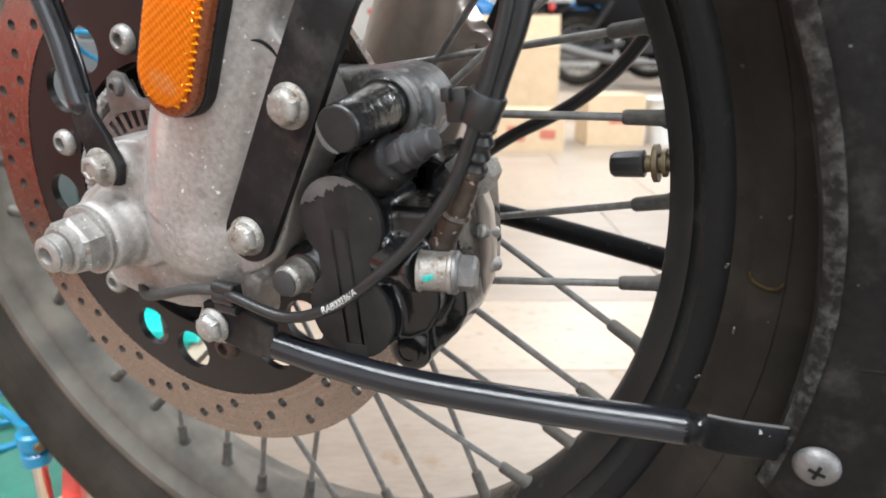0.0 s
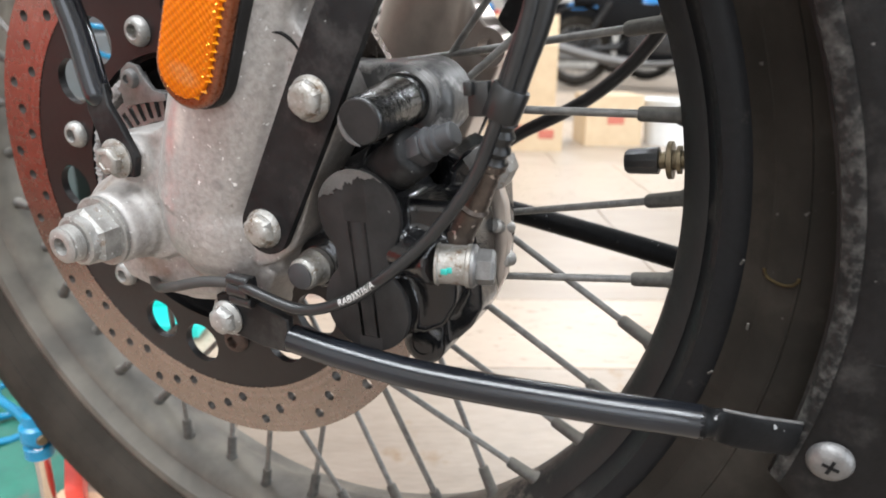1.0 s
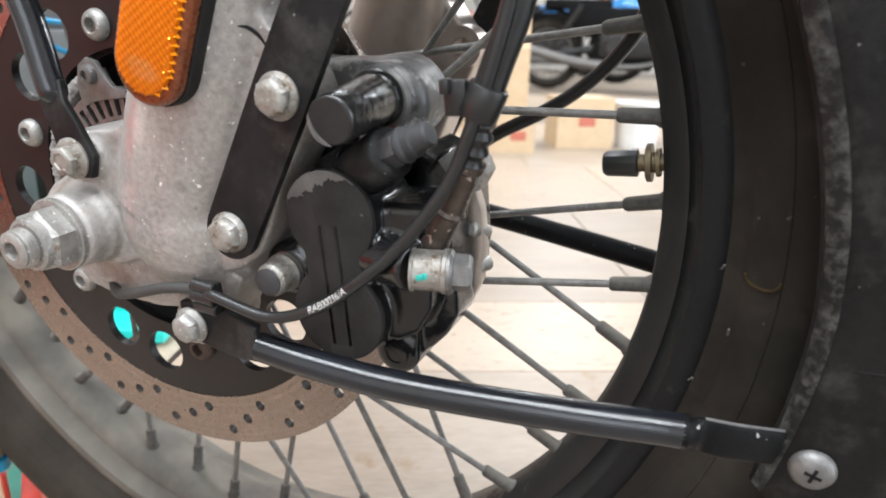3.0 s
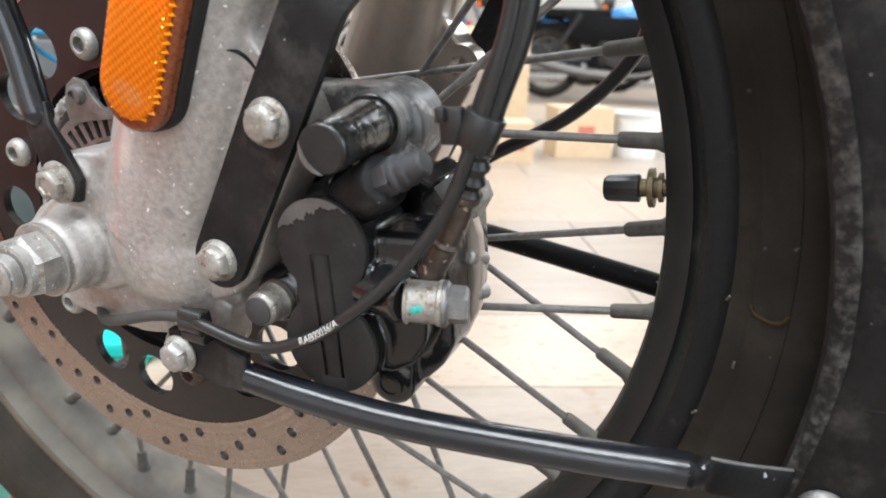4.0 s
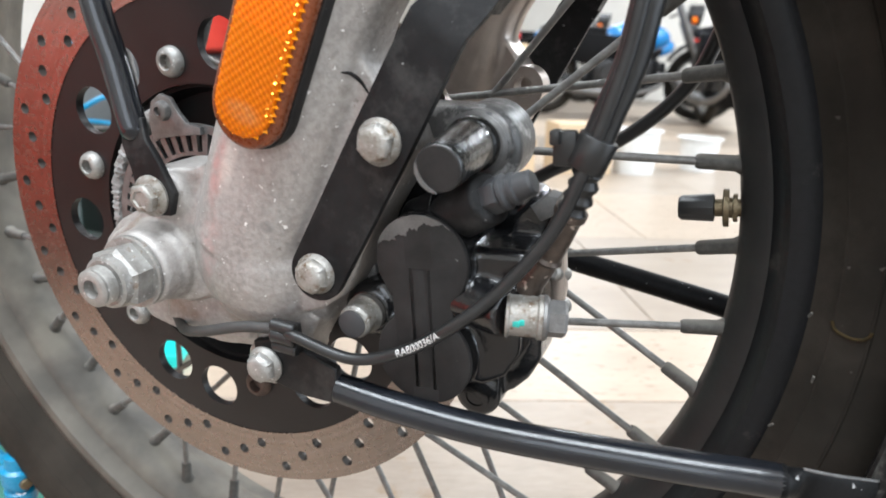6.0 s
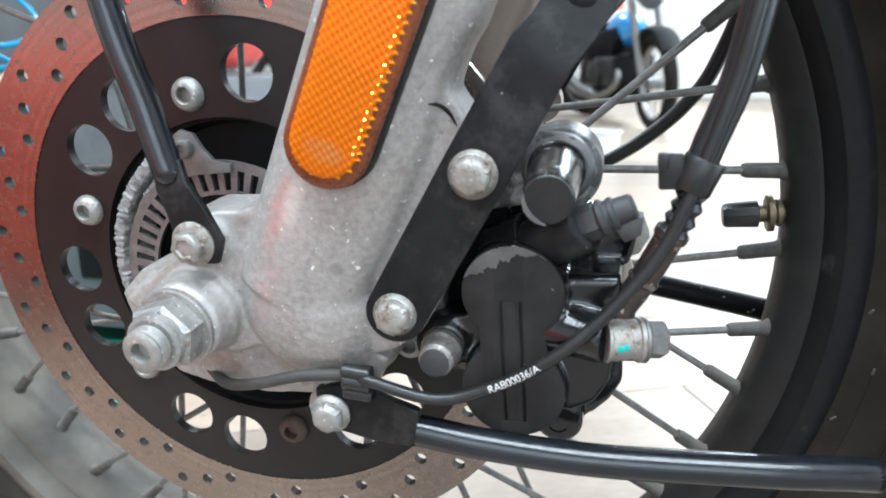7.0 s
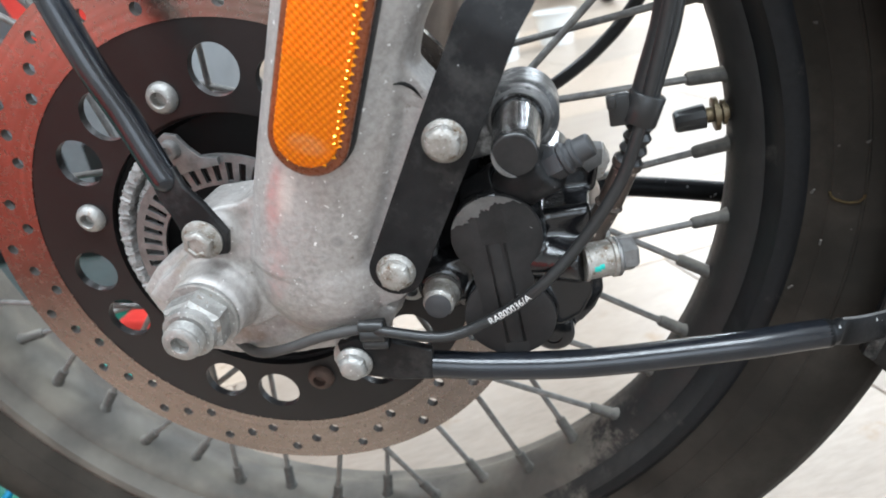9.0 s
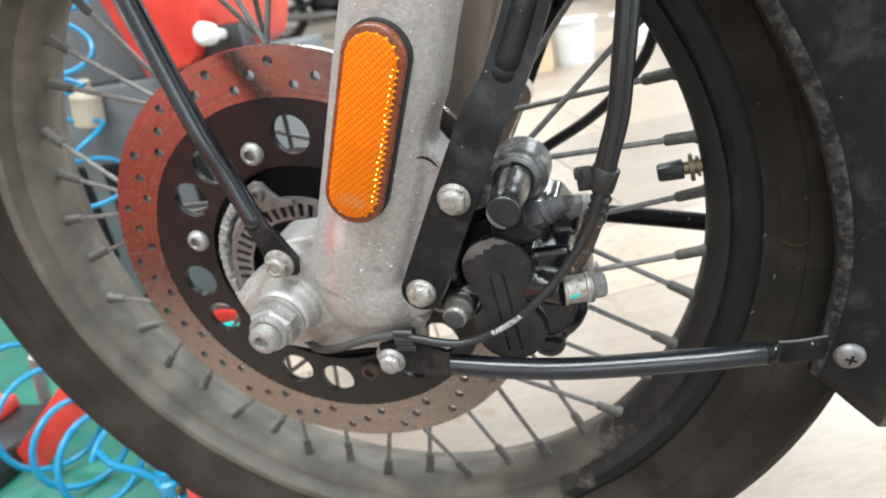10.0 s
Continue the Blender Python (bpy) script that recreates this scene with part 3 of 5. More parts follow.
part("sensor_bracket", bm, M_STEEL_DULL, hub, "dull steel sensor bracket with socket screw", angle=30)
bm = bmesh.new()
lathe(bm, O, Y, [(y / 1000, r / 1000) for y, r in [(-111, 0), (-111, 11.9), (111, 11.9), (111, 0)]], 32)
part("axle", bm, M_STEEL_DULL, moto)

# slotted speed-sensor ring
bm = bmesh.new()
SLOTS = 48
ring = []
for k in range(SLOTS * 2):
    a0, a1 = 2 * math.pi * k / (SLOTS * 2), 2 * math.pi * (k + 1) / (SLOTS * 2)
    bands = [(42.2, 44.2), (54, 58)] + ([(44.2, 54)] if k % 2 else [])
    for r0, r1 in bands:
        vs = [bm.verts.new(mm(r * math.cos(a), y, r * math.sin(a))) for y in (-63, -61) for r, a in ((r0, a0), (r1, a0), (r1, a1), (r0, a1))]
        for f in ((0, 1, 2, 3), (4, 7, 6, 5), (0, 4, 5, 1), (2, 6, 7, 3), (1, 5, 6, 2), (0, 3, 7, 4)):
            bm.faces.new([vs[i] for i in f])
part("sensor_ring", bm, M_STEEL_DULL, hub, "slotted steel speed-sensor ring", False)

# spokes and nipples
def spoke_points(k):
    a = radians(-1.0 - 9.0 * k)
    o = 0.050 if k % 4 in (2, 3) else -0.050
    side = 1 if k % 2 == 0 else -1
    r = 0.250
    px_, pz_ = r * math.cos(a), r * math.sin(a)
    ang = a + math.pi - math.asin(o / r)
    d = Vector((math.cos(ang), 0, math.sin(ang)))
    run = math.sqrt(r * r - o * o) - math.sqrt(0.0565 ** 2 - o * o)
    p = Vector((px_, side * 0.003, pz_))
    q = Vector((px_, 0, pz_)) + d * run
    q.y = side * 0.034
    return p, q


for kind_k in range(4):
    p, q = spoke_points(kind_k)
    d = (q - p).normalized()
    bm = bmesh.new()
    rod(bm, p + d * 0.006, q + d * 0.004, 0.0019, 12)
    first = part("spoke", bm, M_SPOKE, moto, "grey oxidised steel spoke")
    bm = bmesh.new()
    lathe(bm, p - d * 0.003, d, [(0, 0.0052), (0.003, 0.0048), (0.005, 0.0037), (0.020, 0.0035), (0.0215, 0.0028), (0.0215, 0.0018)], 10)
    nip = part("nipple", bm, M_NIPPLE, first)
    for j in range(1, 10):
        turn = Matrix.Rotation(radians(36 * j), 4, "Y")
        s2 = new("spoke", first.data)
        s2.parent, s2["label"] = moto, "grey oxidised steel spoke"
        s2.matrix_basis = turn
        n2 = new("nipple", nip.data)
        n2.parent = s2

# valve
va = radians(3.3)
vd = -Vector((math.cos(va), 0, math.sin(va)))
vp = -vd * 0.2505
bm = bmesh.new()
lathe(bm, vp, vd, [(0, 0.004), (0.024, 0.004)], 20)
valve = part("valve_stem", bm, M_BRASS, moto, "brass tyre valve stem with black cap")
bm = bmesh.new()
lathe(bm, vp + vd * 0.002, vd, [(0, 0.0064), (0.0018, 0.0064), (0.0022, 0.0046), (0.0036, 0.0046), (0.0036, 0.0086), (0.0058, 0.0086), (0.0062, 0.0078)], 28)
part("valve_nut", bm, M_BRASS, valve, "knurled brass lock nut")
bm = bmesh.new()
N = 36
prof = [(0.0115, 0.0050), (0.012, 0.0063), (0.0255, 0.0057), (0.027, 0.0046), (0.0272, 0)]
d, u, v = axes(vd)
rings = []
for s, r in prof:
    rings.append([bm.verts.new(vp + d * s + (u * math.cos(2 * math.pi * k / N) + v * math.sin(2 * math.pi * k / N)) * (r - (0.0004 if k % 3 == 0 else 0))) for k in range(N)] if r else [bm.verts.new(vp + d * s)])
for A, B in zip(rings, rings[1:]):
    for k in range(N):
        bm.faces.new([w for w in (A[k], A[(k + 1) % N], B[(k + 1) % len(B)], B[k % len(B)]) if True][: 4 if len(B) > 1 else 3])
bm.faces.new(rings[0])
part("valve_cap", bm, M_HOSE, valve, "ribbed black plastic cap")


# brake disc with its drilled band
def holed_sector(bm, a0, a1, r0, r1, rc, ac, hr, y0, y1, n=16, arc=3):
    """A sector of a flat ring, degrees and millimetres, drilled through at (rc, ac)."""
    c = Vector((rc * math.cos(radians(ac)), 0, rc * math.sin(radians(ac))))
    edge = []
    for k in range(arc + 1):
        edge.append((r0, a0 + (a1 - a0) * k / arc))
    for k in range(arc + 1):
        edge.append((r1, a1 + (a0 - a1) * k / arc))
    outer = [Vector((r * math.cos(radians(a)), 0, r * math.sin(radians(a)))) for r, a in edge]
    key = lambda p: math.atan2(p.z - c.z, p.x - c.x)
    outer.sort(key=key)
    inner = [c + Vector((hr * math.cos(t), 0, hr * math.sin(t))) for t in (-math.pi + 2 * math.pi * (k + 0.5) / n for k in range(n))]
    m = len(outer)

    def reach(t):
        """Where the ray from the hole's centre at angle t meets the sector's outline."""
        d = Vector((math.cos(t), 0, math.sin(t)))
        for k in range(m):
            p, e = outer[k] - c, outer[(k + 1) % m] - outer[k]
            den = d.x * e.z - d.z * e.x
            if abs(den) > 1e-9:
                f, g = (p.x * e.z - p.z * e.x) / den, (p.x * d.z - p.z * d.x) / den
                if f > 0 and -1e-6 <= g <= 1 + 1e-6:
                    return c + d * f
        return outer[0]

    spokes = [(key(p), p) for p in outer]
    for p in inner:
        t = key(p)
        if min(abs(t - o) for o, _ in spokes[:m]) > 0.02:
            spokes.append((t, reach(t)))
    spokes.sort(key=lambda q: q[0])
    n = len(spokes)
    layers = []
    for y in (y0, y1):
        lift = Vector((0, y, 0))
        rim_ = [bm.verts.new((p + lift) / 1000) for _, p in spokes]
        bore = [bm.verts.new((c + Vector((hr * math.cos(t), 0, hr * math.sin(t))) + lift) / 1000) for t, _ in spokes]
        layers.append((rim_, bore))
        for k in range(n):
            q = (k + 1) % n
            bm.faces.new((rim_[k], rim_[q], bore[q], bore[k]))
    for k in range(n):
        q = (k + 1) % n
        bm.faces.new((layers[0][1][k], layers[0][1][q], layers[1][1][q], layers[1][1][k])).material_index = 1
        p, e = spokes[k][1], spokes[q][1]
        if abs(p.x * e.z - p.z * e.x) > 0.05:
            bm.faces.new((layers[0][0][k], layers[0][0][q], layers[1][0][q], layers[1][0][k]))


def solid_sector(bm, a0, a1, r0, r1, y0, y1, n=8):
    ring = []
    for k in range(n + 1):
        a = radians(a0 + (a1 - a0) * k / n)
        ring.append([bm.verts.new(mm(r * math.cos(a), y, r * math.sin(a))) for r, y in ((r0, y0), (r1, y0), (r1, y1), (r0, y1))])
    for A, B in zip(ring, ring[1:]):
        for q in range(4):
            bm.faces.new((A[q], A[(q + 1) % 4], B[(q + 1) % 4], B[q]))


bm = bmesh.new()
for k in range(60):
    ac = 81.2 + 6 * k
    holed_sector(bm, ac - 3, ac + 3, 119.5, 149.5, (141, 134, 127)[k % 3], ac, 3.1, -55, -50.5, 14)
bmesh.ops.remove_doubles(bm, verts=bm.verts, dist=1e-6)
solid = part("brake_disc", bm, M_DISC, moto, "scored steel brake disc with drilled holes", angle=30)
# second slot: hole walls coloured dark for the shade in the bores
solid.data.materials.append(M_HOLE_SHADE)
bm = bmesh.new()
for k in range(6):
    mid = 69.4 + 60 * k
    holed_sector(bm, mid - 19.6, mid, 76, 119.4, 96, mid - 9.8, 12.6, -54.6, -50, 28, 6)
    holed_sector(bm, mid, mid + 19.6, 76, 119.4, 96, mid + 9.8, 12.6, -54.6, -50, 28, 6)
    solid_sector(bm, mid + 19.6, mid + 40.4, 76, 119.4, -54.6, -50)
bmesh.ops.remove_doubles(bm, verts=bm.verts, dist=1e-6)
carrier = part("disc_carrier", bm, M_CARRIER, solid, "black-coated inner carrier with round holes", angle=30)
for own in (solid, carrier):
    for f in own.data.polygons:
        f.use_smooth = abs(f.normal.y) < 0.5
for k in range(6):
    a = radians(98 + 60 * k)
    c = mm(87.5 * math.cos(a), -54.6, 87.5 * math.sin(a))
    bm = bmesh.new()
    lathe(bm, c, -Y, [(0, 0.0078), (0.0012, 0.0078), (0.0032, 0.0070), (0.0046, 0.0056), (0.0050, 0.0040), (0.0046, 0.0036), (0.0008, 0.0034), (0.0008, 0)], 24)
    part("disc_bolt", bm, M_RUSTED if k == 3 else M_ZINC, solid, "rusted socket bolt" if k == 3 else "button-head socket bolt")

# ---- fork leg, left ----
FA = Vector((math.sin(radians(26)), 0, math.cos(radians(26))))


def leg(bm, sy, y):
    """The tapering oval leg along the fork's rake: height, half width ahead and behind, half depth."""
    perp = Vector((FA.z, 0, -FA.x))
    rings = []
    n = 40
    for z, ahead, behind, dd in ((4, 29, 29, 20), (40, 30.5, 32, 21), (75, 30.5, 33.5, 21), (90, 30.5, 32, 21.2), (103, 30.5, 28.6, 21.4), (113, 30.5, 28.4, 21.5),
                                 (121, 30.5, 30, 21.6), (135, 30.5, 29.5, 21.7), (150, 30, 28.5, 21.8), (300, 30, 28, 23)):
        c = mm(45 + 0.488 * z, sy * y, z)
        ring = []
        for a in (2 * math.pi * k / n for k in range(n)):
            w = behind if math.cos(a) > 0 else ahead
            ring.append(bm.verts.new(c + perp * (w / 1000 * math.copysign(abs(math.cos(a)) ** 0.85, math.cos(a))) + Y * (dd / 1000 * math.copysign(abs(math.sin(a)) ** 0.8, math.sin(a)))))
        rings.append(ring)
    for A, B in zip(rings, rings[1:]):
        for k in range(n):
            bm.faces.new((A[k], A[(k + 1) % n], B[(k + 1) % n], B[k]))
    bm.faces.new(rings[0])
    bm.faces.new(rings[-1])


def fork(name, sy, material, label):
    bm = bmesh.new()
    leg(bm, sy, -84)
    # rounded foot of the leg
    ball(bm, (52, sy * -82, 1), (36.5, 22.5, 36))
    # thin web round the axle, with a ridge to its pointed front
    prism(bm, [(36, 50), (26, 42.5), (2, 41), (-10, 24), (-33, 13.5), (-46, 2), (-43, -12), (-25, -38), (-8, -43), (20, -46), (42, -45), (66, -40), (84, -26), (86, 5), (78, 40), (60, 62)], sy * -66, sy * -86)
    prism(bm, [(-38, 2), (-30, 9), (-10, 20), (6, 38), (36, 46), (44, 10), (36, -14), (12, -22), (-14, -16), (-28, -6)], sy * -66, sy * -94.5)
    prism(bm, [(-10, -34), (16, -41), (40, -40), (44, -30), (20, -20), (-6, -22)], sy * -66, sy * -89)
    # stepped axle boss
    rod(bm, mm(0, sy * -62, -1), mm(0, sy * -110.5, -1), 0.0180, 40, bev=0.002)
    rod(bm, mm(0, sy * -70, -1), mm(1, sy * -99.5, -1), 0.0240, 40, r2=0.0190)
    # lugs of the stays
    rod(bm, mm(9, sy * -66, 32), mm(9, sy * -97.5, 32), 0.0118, 28)
    prism(bm, [(7, 20), (34, 27), (38, 47), (27, 43.5), (9, 43.5)], sy * -66, sy * -95)
    rod(bm, mm(58.5, sy * -66, -43.5), mm(58.5, sy * -99, -43.5), 0.0118, 28)
    prism(bm, [(46, -44), (70, -44), (84, -22), (66, -14), (48, -24)], sy * -66, sy * -92)
    # ear that carries the bracket and the caliper
    prism(bm, [(78, -18), (88, -15), (99, -8), (107, 4), (117, 24), (131, 45), (136, 55), (133, 65), (125, 76), (118, 88), (106, 92), (92, 60)], sy * -72, sy * -96)
    ob = part(name, bm, material, moto, label)
    cast(ob, 0.0012, 9)
    return ob


leg_l = fork("fork_leg", 1, M_ALLOY, "scuffed grey cast-alloy fork leg")
leg_r = fork("fork_leg", -1, M_ALLOY_FAR, "bare alloy fork leg on the far side")
for sy, own in ((1, leg_l), (-1, leg_r)):
    bm = bmesh.new()
    rod(bm, mm(45 + 0.488 * 295, sy * -84, 295), mm(45 + 0.488 * 520, sy * -84, 520), 0.0205, 40)
    part("stanchion", bm, M_CHROME, own, "chromed fork tube")

bm = bmesh.new()
sweep(bm, spline([mm(112, -101.6, 83.5), mm(115.5, -100.4, 82.8), mm(118.5, -98.8, 79.8), mm(120.5, -97, 75)], 6), lambda f: 0.0002 + 0.0006 * math.sin(math.pi * f), 8)
part("casting_seam", bm, M_DARK, leg_l, "dark curved casting seam")
bm = bmesh.new()
lathe(bm, mm(133, 55, 62), Y, [(0, 0.0055), (0, 0.0115), (0.014, 0.0115), (0.014, 0.0055)], 32, closed=True)
part("mounting_eye", bm, M_ALLOY_FAR, leg_r, "drilled mounting eye")

# axle nut, washer and threaded tip
bm = bmesh.new()
c = mm(0, -111, -1)
lathe(bm, c, -Y, [(0, 0.0172), (0.0018, 0.0172), (0.0022, 0.0164)], 36)
lathe(bm, c - Y * 0.002, -Y, [(0, 0.0150), (0.0085, 0.0150), (0.0105, 0.0130)], 6, 0.25)
lathe(bm, c - Y * 0.0120, -Y, [(0, 0.0122), (0.0035, 0.0118), (0.0042, 0.0104)], 32)
nut = part("axle_nut", bm, M_ZINC, leg_l, "corroded hexagonal axle nut", angle=25)
bm = bmesh.new()
prof = [(0.014, 0.0088)]
for k in range(6):
    prof += [(0.0145 + k * 0.0012, 0.0088), (0.0151 + k * 0.0012, 0.0080)]
prof += [(0.0225, 0.0084), (0.0235, 0.0072), (0.0235, 0.0042), (0.0195, 0.0036), (0.0195, 0)]
lathe(bm, c, -Y, prof, 32)
part("axle_tip", bm, M_ZINC, leg_l, "threaded axle end with a drilled centre")

# reflector
def stadium(cx, cz, length, width, tilt, n=14):
    out = []
    hl, r = (length - width) / 2, width / 2
    for end, base in ((1, 0), (-1, 180)):
        for k in range(n + 1):
            a = radians(base + 180 * k / n)
            u, v = r * math.cos(a), end * hl + r * math.sin(a)
            t = radians(tilt)
            out.append((cx + u * math.cos(t) + v * math.sin(t), cz - u * math.sin(t) + v * math.cos(t)))
    return out


bm = bmesh.new()
prism(bm, stadium(94, 105.5, 107, 33.5, 26.5), -109.5, -100, 1.0)
refl = part("reflector_base", bm, M_CAP, leg_l, "black plastic reflector housing")
bm = bmesh.new()
prism(bm, stadium(94, 105.5, 105.5, 32, 26.5), -114.5, -109, 1.8, 3)
part("reflector_rim", bm, M_AMBER_RIM, refl, "dark amber translucent rim")
bm = bmesh.new()
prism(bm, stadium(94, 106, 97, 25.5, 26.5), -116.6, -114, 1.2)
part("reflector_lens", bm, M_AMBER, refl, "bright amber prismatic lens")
bm = bmesh.new()
edge = stadium(94, 106, 97.0, 25.5, 26.5, 24)
rim_mid = Vector((94, 0, 106))
axis2 = Vector((math.sin(radians(26.5)), 0, math.cos(radians(26.5))))
run_on = 0.0
for (x0, z0), (x1, z1) in zip(edge, edge[1:] + edge[:1]):
    a, b_ = Vector((x0, 0, z0)), Vector((x1, 0, z1))
    run = (b_ - a).length
    steps = max(1, round(run / 3.2)) if run > 6 else (1 if run_on > 2.9 else 0)
    run_on = 0.0 if steps else run_on + run
    for k in range(steps):
        c = a.lerp(b_, (k + 0.5) / steps)
        along = (b_ - a).normalized()
        out = Vector((along.z, 0, -along.x))
        if out.dot(c - rim_mid - axis2 * (c - rim_mid).dot(axis2)) < 0:
            out = -out
        far = 1.35 if out.dot(Vector((0.9, 0, -0.44))) > 0.4 else 0.25
        tri_ = [c - along * 1.2 - out * 0.6, c + along * 1.2 - out * 0.6, c + out * far]
        low = [bm.verts.new((p + Vector((0, -114.4, 0))) / 1000) for p in tri_]
        top = bm.verts.new((c - out * 0.2 + Vector((0, -116.75, 0))) / 1000)
        for q in range(3):
            bm.faces.new((low[q], low[(q + 1) % 3], top))
        bm.faces.new(low)
part("lens_edge", bm, M_AMBER_EDGE, refl, "toothed amber lens edge", False)
# loose bright metal flakes added as the glints along the lens
bm = bmesh.new()
across, tilt_n = Vector((axis2.z, 0, -axis2.x)), Vector((0.10, -0.72, 0.68)).normalized()
for k in range(-11, 12):
    c = (rim_mid + axis2 * (3.2 * k + random.uniform(-0.3, 0.3)) + across * (11.2 + random.uniform(-0.5, 0.5)) + Vector((0, -117.0, 0))) / 1000
    n_ = (tilt_n + Vector([random.uniform(-0.12, 0.12) for _ in range(3)])).normalized()
    u_ = n_.cross(axis2).normalized()
    v_ = n_.cross(u_)
    s_ = random.uniform(0.0003, 0.0006)
    bm.faces.new([bm.verts.new(c + u_ * p_ * s_ + v_ * q_ * s_) for p_, q_ in ((-1, -0.7), (1, -0.7), (0.2, 1.1))])
part("lens_glint", bm, M_GLINT, refl, "small tilted bright flakes drawn as glints", False)

# flat black bracket with two bolts
def flat_bar(bm, stations, thick):
    """A flat bar through stations of (left point, right point), millimetres; thick along y."""
    rings = []
    for a, b in stations:
        a, b = Vector(a), Vector(b)
        t = Vector((0, thick, 0))
        rings.append([bm.verts.new(p / 1000) for p in (a, b, b + t, a + t)])
    for A, B in zip(rings, rings[1:]):
        for i in range(4):
            bm.faces.new((A[i], A[(i + 1) % 4], B[(i + 1) % 4], B[i]))
    bm.faces.new(rings[0])
    bm.faces.new(rings[-1])


def mudguard_bracket(sy):
    """Flat below, then bent in towards the wheel, with a turned-back flange and a pressed rib above the bend."""
    along, cross = Vector((0.529, 0, 0.848)), Vector((0.848, 0, -0.529))
    foot = Vector((92.5, 0, 4.5))
    st = []
    for k in range(9):
        a = radians(-90 + 90 * k / 8)
        st.append((foot + along * (math.sin(a) * 12), cross * (math.cos(a) * 12)))
    st += [(foot + along * 64, cross * 12), (foot + along * 106, cross * 11.3), (foot + along * 111 + Vector((0, 0.8, 0)), cross * 11.2)]
    upper = Vector((0.885, 0, -0.466))
    for cx, cz, hw, yy in ((157.5, 105.5, 11, 5), (163.5, 113.5, 10.8, 10), (175, 135, 10.6, 17), (190, 166, 10.6, 24), (225, 235, 10.5, 31), (255, 300, 10, 35)):
        st.append((Vector((cx, yy, cz)), upper * hw))
    out = [(Vector(((c - p).x, sy * (-103 + c.y), (c - p).z)), Vector(((c + p).x, sy * (-103 + c.y), (c + p).z))) for c, p in st]
    bm = bmesh.new()
    flat_bar(bm, out, sy * 4)
    ob = part("mudguard_bracket", bm, M_BLACK_WORN, moto, "flat black-painted steel bracket", angle=35)
    bv = ob.modifiers.new("edge", "BEVEL")
    bv.width, bv.segments, bv.limit_method, bv.angle_limit = 0.0009, 2, "ANGLE", radians(50)
    bm = bmesh.new()
    flat_bar(bm, [(b - upper * 3 + Vector((0, sy * 2, 0)), b + Vector((0, sy * 2, 0))) for a, b in out[-6:]], sy * 11)
    part("bracket_flange", bm, M_BLACK_WORN, ob, "turned-back edge of the bracket", angle=35)
    bm = bmesh.new()
    mid = [a.lerp(b, 0.46) / 1000 + Vector((0, sy * 0.0026, 0)) for a, b in out[-5:]]
    sweep(bm, spline(mid, 8), lambda f: 0.0066 * min(1.0, 0.55 + f * 9), 16)
    ball(bm, tuple(mid[0] * 1000), (6.6, 4.4, 6.6))
    part("pressed_rib", bm, M_BLACK_WORN, ob, "rounded rib pressed into the bracket")
    return ob


brk = mudguard_bracket(1)
mudguard_bracket(-1)
hexbolt("bracket_bolt", (126.5, -103, 59), (0, -1, 0), brk, M_OLDBOLT, 13.2, 5.6, 8.9, 0, "weathered flange bolt", True)
hexbolt("bracket_bolt", (92.5, -103, 4.5), (0, -1, 0), brk, M_OLDBOLT, 13.2, 5.6, 8.7, 0, "weathered flange bolt", True, 0.55)

# front stay: tube with a flattened tab on the leg
bm = bmesh.new()
path = spline([mm(1.0, -97, 61), mm(-1, -96.2, 67), mm(-7, -93, 88), mm(-16, -90, 120), mm(-34, -76, 190), mm(-51, -62, 262)], 8)
sweep(bm, path, 0.0062, 20)
ball(bm, (1.0, -97, 61), (6.2, 6.15, 6.2))
stay = part("front_stay", bm, M_TUBE, moto, "glossy black bent tube stay")
bm = bmesh.new()
flat_bar(bm, [((-6, -98, 62), (7, -98, 66)), ((-4.5, -100.6, 54), (10, -100.6, 57)), ((-1, -101.5, 44), (16, -101.5, 48)), ((0.5, -101.5, 32), (22, -101.5, 33)), ((4, -101.5, 23), (18, -101.5, 23))], 3.5)
tab = part("stay_tab", bm, M_BLACK_WORN, stay, "flattened stay end", angle=35)
bv = tab.modifiers.new("edge", "BEVEL")
bv.width, bv.segments = 0.0008, 2
hexbolt("stay_bolt", (9, -101.5, 32), (0, -1, 0), stay, M_OLDBOLT, 12, 6, 9.4, 0, "dull flange bolt", False, 0.1)

